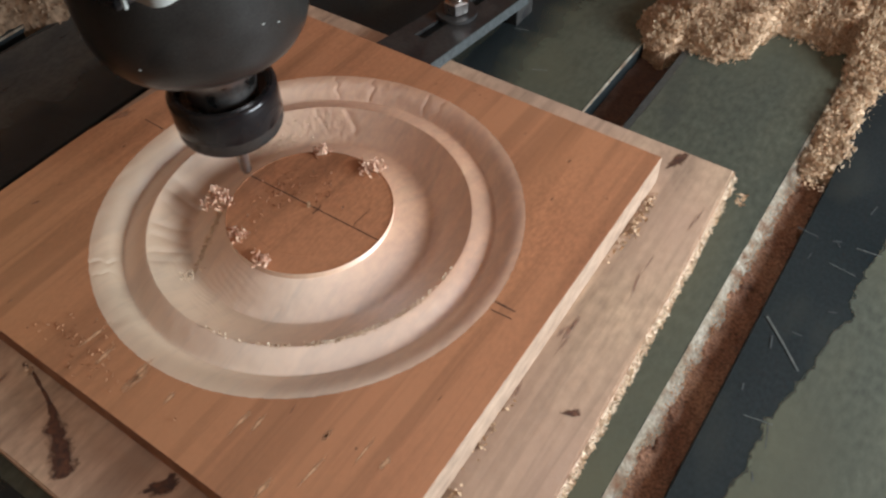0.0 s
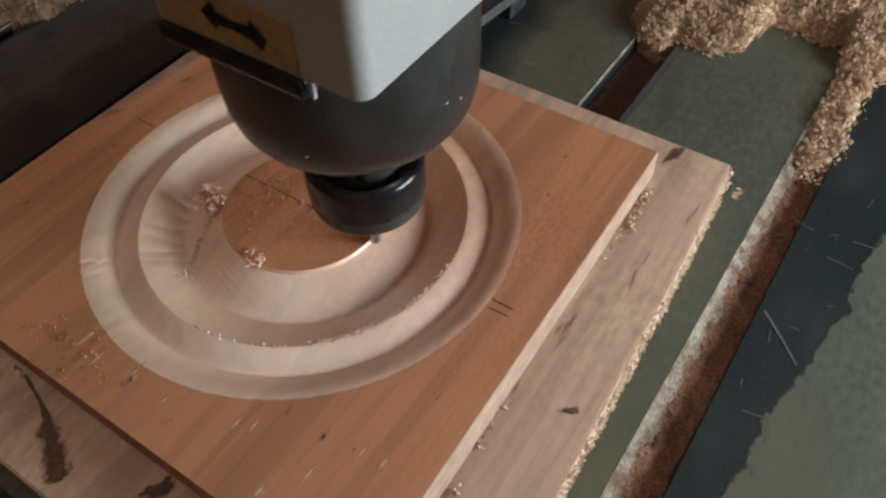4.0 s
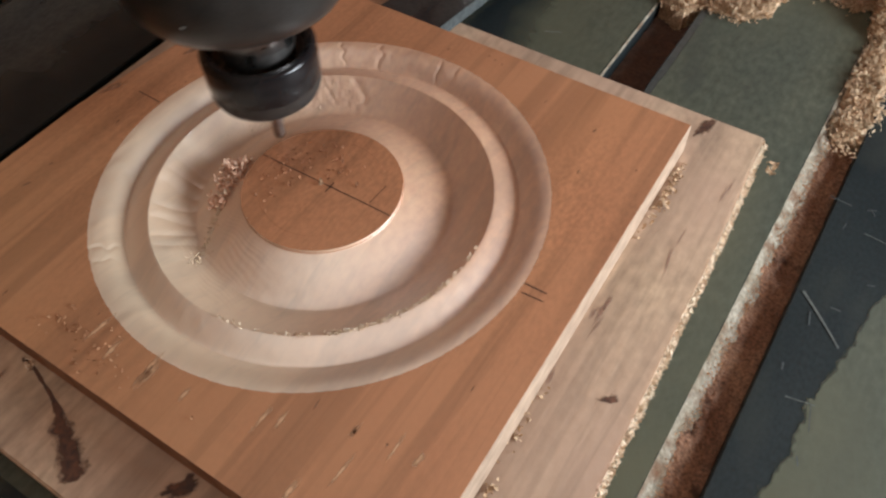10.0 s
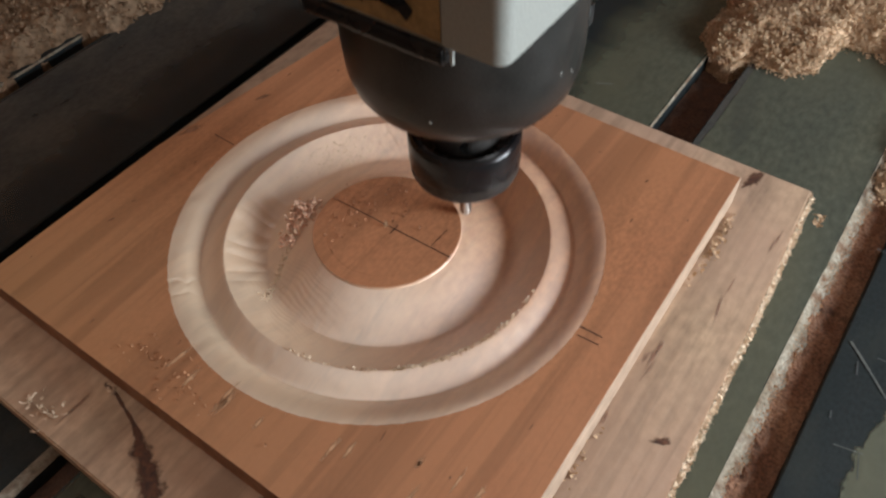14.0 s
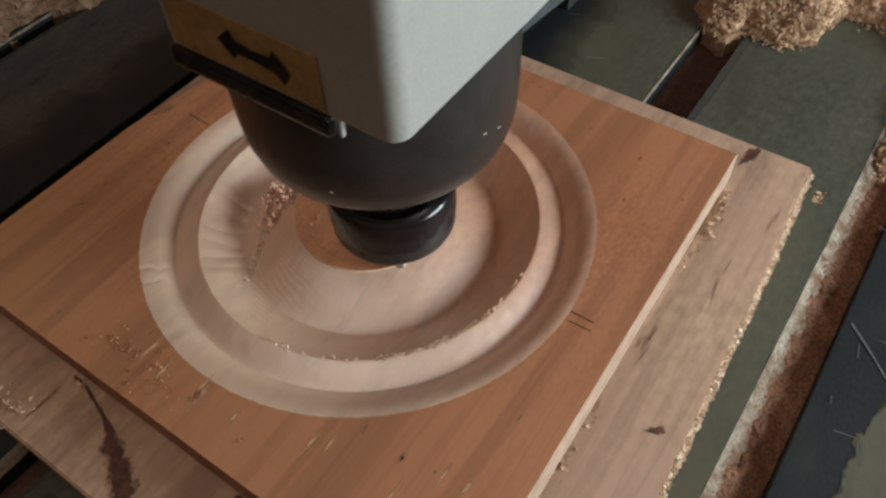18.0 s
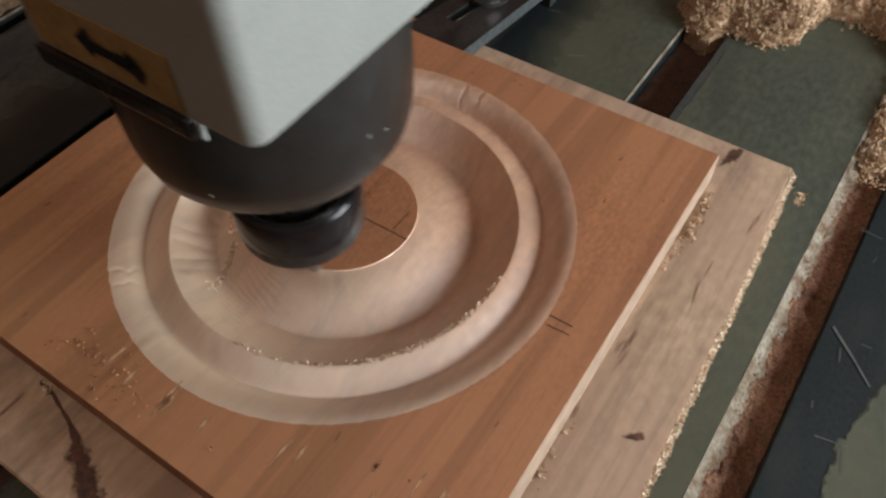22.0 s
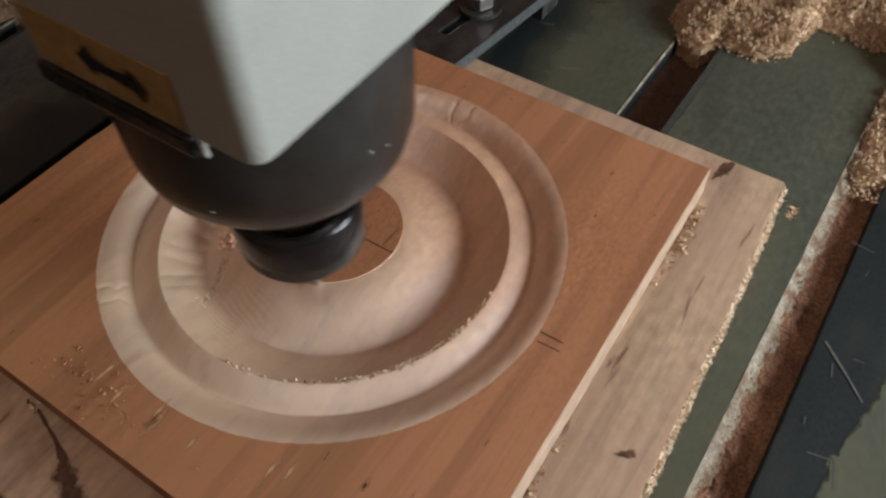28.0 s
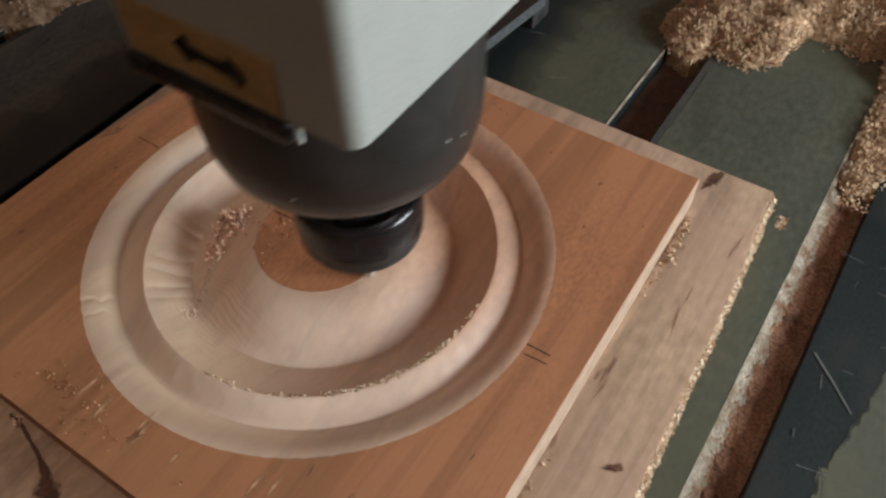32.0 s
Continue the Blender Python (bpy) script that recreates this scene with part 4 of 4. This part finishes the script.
wash = part("washer", lathe([(0.0045, 0.0), (0.0088, 0.0), (0.0088, 0.0016), (0.0045, 0.0016)], 40), CLAMP, clamp)
wash.location = (*bolt_at, BACK + 0.0056)
hexn = part("nut", lathe([(0.0052, 0.0), (0.0058, 0.0006), (0.0058, 0.0050), (0.0052, 0.0056)], 6), STEEL, clamp, "bright hexagonal nut")
hexn.location = (*bolt_at, BACK + 0.0073)
stud = part("stud", lathe([(0.003, -0.010), (0.003, 0.030), (0.0024, 0.0308)], 20), STEEL, clamp)
stud.location = (*bolt_at, BACK + 0.004)
part("packing_block", box(-0.034, -0.012, 0.152, 0.166, 0.0, BACK + 0.0005, 0.0005), CLAMP, clamp)

# ---- spindle head ----
head = thing("spindle_head", "dark spindle in pale grey housing with a black collet nut", "router spindle")
part("cutter_bit", lathe([(0.0004, 0.0), (0.0014, 0.0005), (0.0019, 0.0016), (0.0019, 0.024)], 20), STEEL, head, "slim steel cutter")
SKIRT = [(0.0060, 0.0204), (0.0136, 0.0201), (0.0150, 0.0206), (0.0160, 0.0216), (0.0166, 0.0231), (0.0167, 0.0262), (0.0100, 0.0262)]
part("nut_skirt", lathe(SKIRT, 72), DUSTED, head, "dusty lower band of the collet nut", True)
NUT = [(0.0100, 0.0263), (0.0168, 0.0263), (0.0169, 0.0270), (0.0169, 0.0362), (0.0166, 0.0370), (0.0158, 0.0376), (0.0146, 0.0376), (0.0138, 0.0368), (0.0132, 0.0348), (0.0100, 0.0346)]
part("collet_nut", lathe(NUT, 72), BLACK, head, "black collet nut", True)
part("shaft_nose", lathe([(0.0106, 0.0330), (0.0112, 0.0400), (0.0128, 0.0470), (0.0132, 0.0545)], 48), STEEL, head)
SP = [(0.0150, 0.0540), (0.0215, 0.0540), (0.0250, 0.0546), (0.0280, 0.0566), (0.0302, 0.0600), (0.0314, 0.0645), (0.0318, 0.0710), (0.0318, 0.1500)]
part("spindle_body", lathe(SP, 96), BODY, head, "dark grey metal spindle body", True)
# housing: corner towards the camera
HX0, HX1, HY0, HY1, HZ0 = -0.0210, 0.0326, -0.0325, 0.0600, 0.0914
R_FOLD = 0.0036
fold = [(HX1 - R_FOLD + R_FOLD * math.cos(radians(a)), HY0 + R_FOLD + R_FOLD * math.sin(radians(a))) for a in range(-90, 1, 10)]
part("folded_panel", prism([(HX0, HY0), *fold, (HX1, HY1), (HX1 - 0.003, HY1), (HX1 - 0.003, HY0 + 0.0036), (HX1 - 0.0036, HY0 + 0.003), (HX0, HY0 + 0.003)], HZ0, 0.34), CASE, head, "pale grey sheet folded round the corner", True)
part("back_panel", box(HX0, HX1 - 0.0032, HY1 - 0.003, HY1, HZ0 + 0.02, 0.34, 0.0008), CASE, head)
part("inner_side_panel", box(HX0, HX0 + 0.003, HY0 + 0.0032, HY1 - 0.0032, HZ0, 0.34, 0.0008), CASE, head)
part("bottom_bar", box(HX0 - 0.001, 0.0180, HY0 - 0.0012, HY0 + 0.012, HZ0 - 0.0048, HZ0 - 0.0002, 0.001), BLACK, head)
lab = part("label", box(HX0 + 0.0015, 0.0172, HY0 - 0.0004, HY0 - 0.0001, HZ0 + 0.0010, HZ0 + 0.0125), YELLOW, head, "yellow warning label")


def arrow_mark():
    """A black two-headed arrow on the label."""
    b = bmesh.new()
    outline = ((-0.0088, 0.0004), (-0.0052, 0.0036), (-0.0046, 0.0016), (-0.0010, 0.0009), (0.0040, 0.0013), (0.0046, 0.0032), (0.0082, -0.0004), (0.0062, -0.0036), (0.0042, -0.0018), (0.0000, -0.0012), (-0.0046, -0.0012), (-0.0056, -0.0028))
    b.faces.new([b.verts.new((0.0025 + u, HY0 - 0.0007, HZ0 + 0.0068 + v)) for u, v in outline])
    return b


part("tab", box(0.0192, 0.0200, HY0 - 0.0002, HY0 + 0.0008, HZ0 - 0.0040, HZ0 - 0.0002, 0.0002), CASE, head, "small pale tab")
for a_, z_, w_ in ((-8, 0.072, 0.0004), (1, 0.070, 0.0003), (-70, 0.0655, 0.0003), (-118, 0.0650, 0.0003)):
    a_ = radians(a_)
    fl = part("paint_fleck", lathe([(w_ * 0.5, -0.0002), (w_, 0.0), (w_ * 0.4, 0.0002)], 7), CASE, head, "pale paint fleck")
    fl.matrix_local = Matrix.Translation((0.0317 * math.cos(a_), 0.0317 * math.sin(a_), z_)) @ Matrix.Rotation(a_, 4, "Z") @ Matrix.Rotation(radians(90), 4, "Y") @ Matrix.Diagonal((1.0, 1.7, 1.0, 1.0))
part("arrow", arrow_mark(), BLACK, lab, "black double arrow")


# ---- what moves ----
def tip(t):
    a = angle(t)
    r = 0.02965 - 0.000282 * t
    return (0.0001 + r * math.cos(a), 0.0008 + r * math.sin(a), TOP)


def motions():
    walk(head, [(k * 0.05, pose(*tip(k * 0.05))) for k in range(641)])
    for k, ob in enumerate(uncut):
        r_mid = ring_r[k] + 0.0001
        cut = (R_START - 0.0003 - r_mid) / 0.000236
        drop = profile(ring_r[k + 1]) - 0.0004
        up, down = pose(0, 0, 0), pose(0, 0, min(drop, -0.0010))
        a, b = max(0.0, cut - 0.4), min(32.0, cut + 0.4)
        if a >= 31.5:
            rows = [(0.0, up), (32.0, up)]
        elif b <= 0.3:
            rows = [(0.0, down), (32.0, down)]
        else:
            rows = [(0.0, up)] * int(a > 0.1) + [(a, up), (b, down)] + [(32.0, down)] * int(b < 31.9)
        walk(ob, rows)


    # clumps swept off by the cutter, into the hollow
    home = [pose(*ob.location) for ob in CLUMPS]
    walk(CLUMPS[0], [(0.0, home[0]), (5.0, home[0]), (5.4, pose(-0.0292, -0.0105, TOP - 0.0023)), (10.0, pose(-0.0290, -0.0095, TOP - 0.0024)), (32.0, pose(-0.0290, -0.0095, TOP - 0.0024))])
    walk(CLUMPS[1], [(0.0, home[1]), (1.2, home[1]), (1.5, pose(-0.0272, -0.0150, TOP - 0.0026)), (32.0, pose(-0.0272, -0.0150, TOP - 0.0026))])
    walk(CLUMPS[2], [(0.0, home[2]), (4.2, home[2]), (4.6, pose(-0.0258, -0.0200, TOP - 0.0038)), (32.0, pose(-0.0258, -0.0200, TOP - 0.0038))])
    walk(CLUMPS[3], [(0.0, home[3]), (3.9, home[3]), (4.4, pose(-0.0250, 0.0010, TOP - 0.0010)), (5.5, pose(-0.0282, -0.0060, TOP - 0.0026)), (32.0, pose(-0.0282, -0.0060, TOP - 0.0026))])
    walk(CLUMPS[4], [(0.0, home[4]), (4.0, home[4]), (4.4, pose(-0.0270, -0.0020, TOP - 0.0010)), (5.5, pose(-0.0290, -0.0080, TOP - 0.0029)), (32.0, pose(-0.0290, -0.0080, TOP - 0.0029))])


motions()
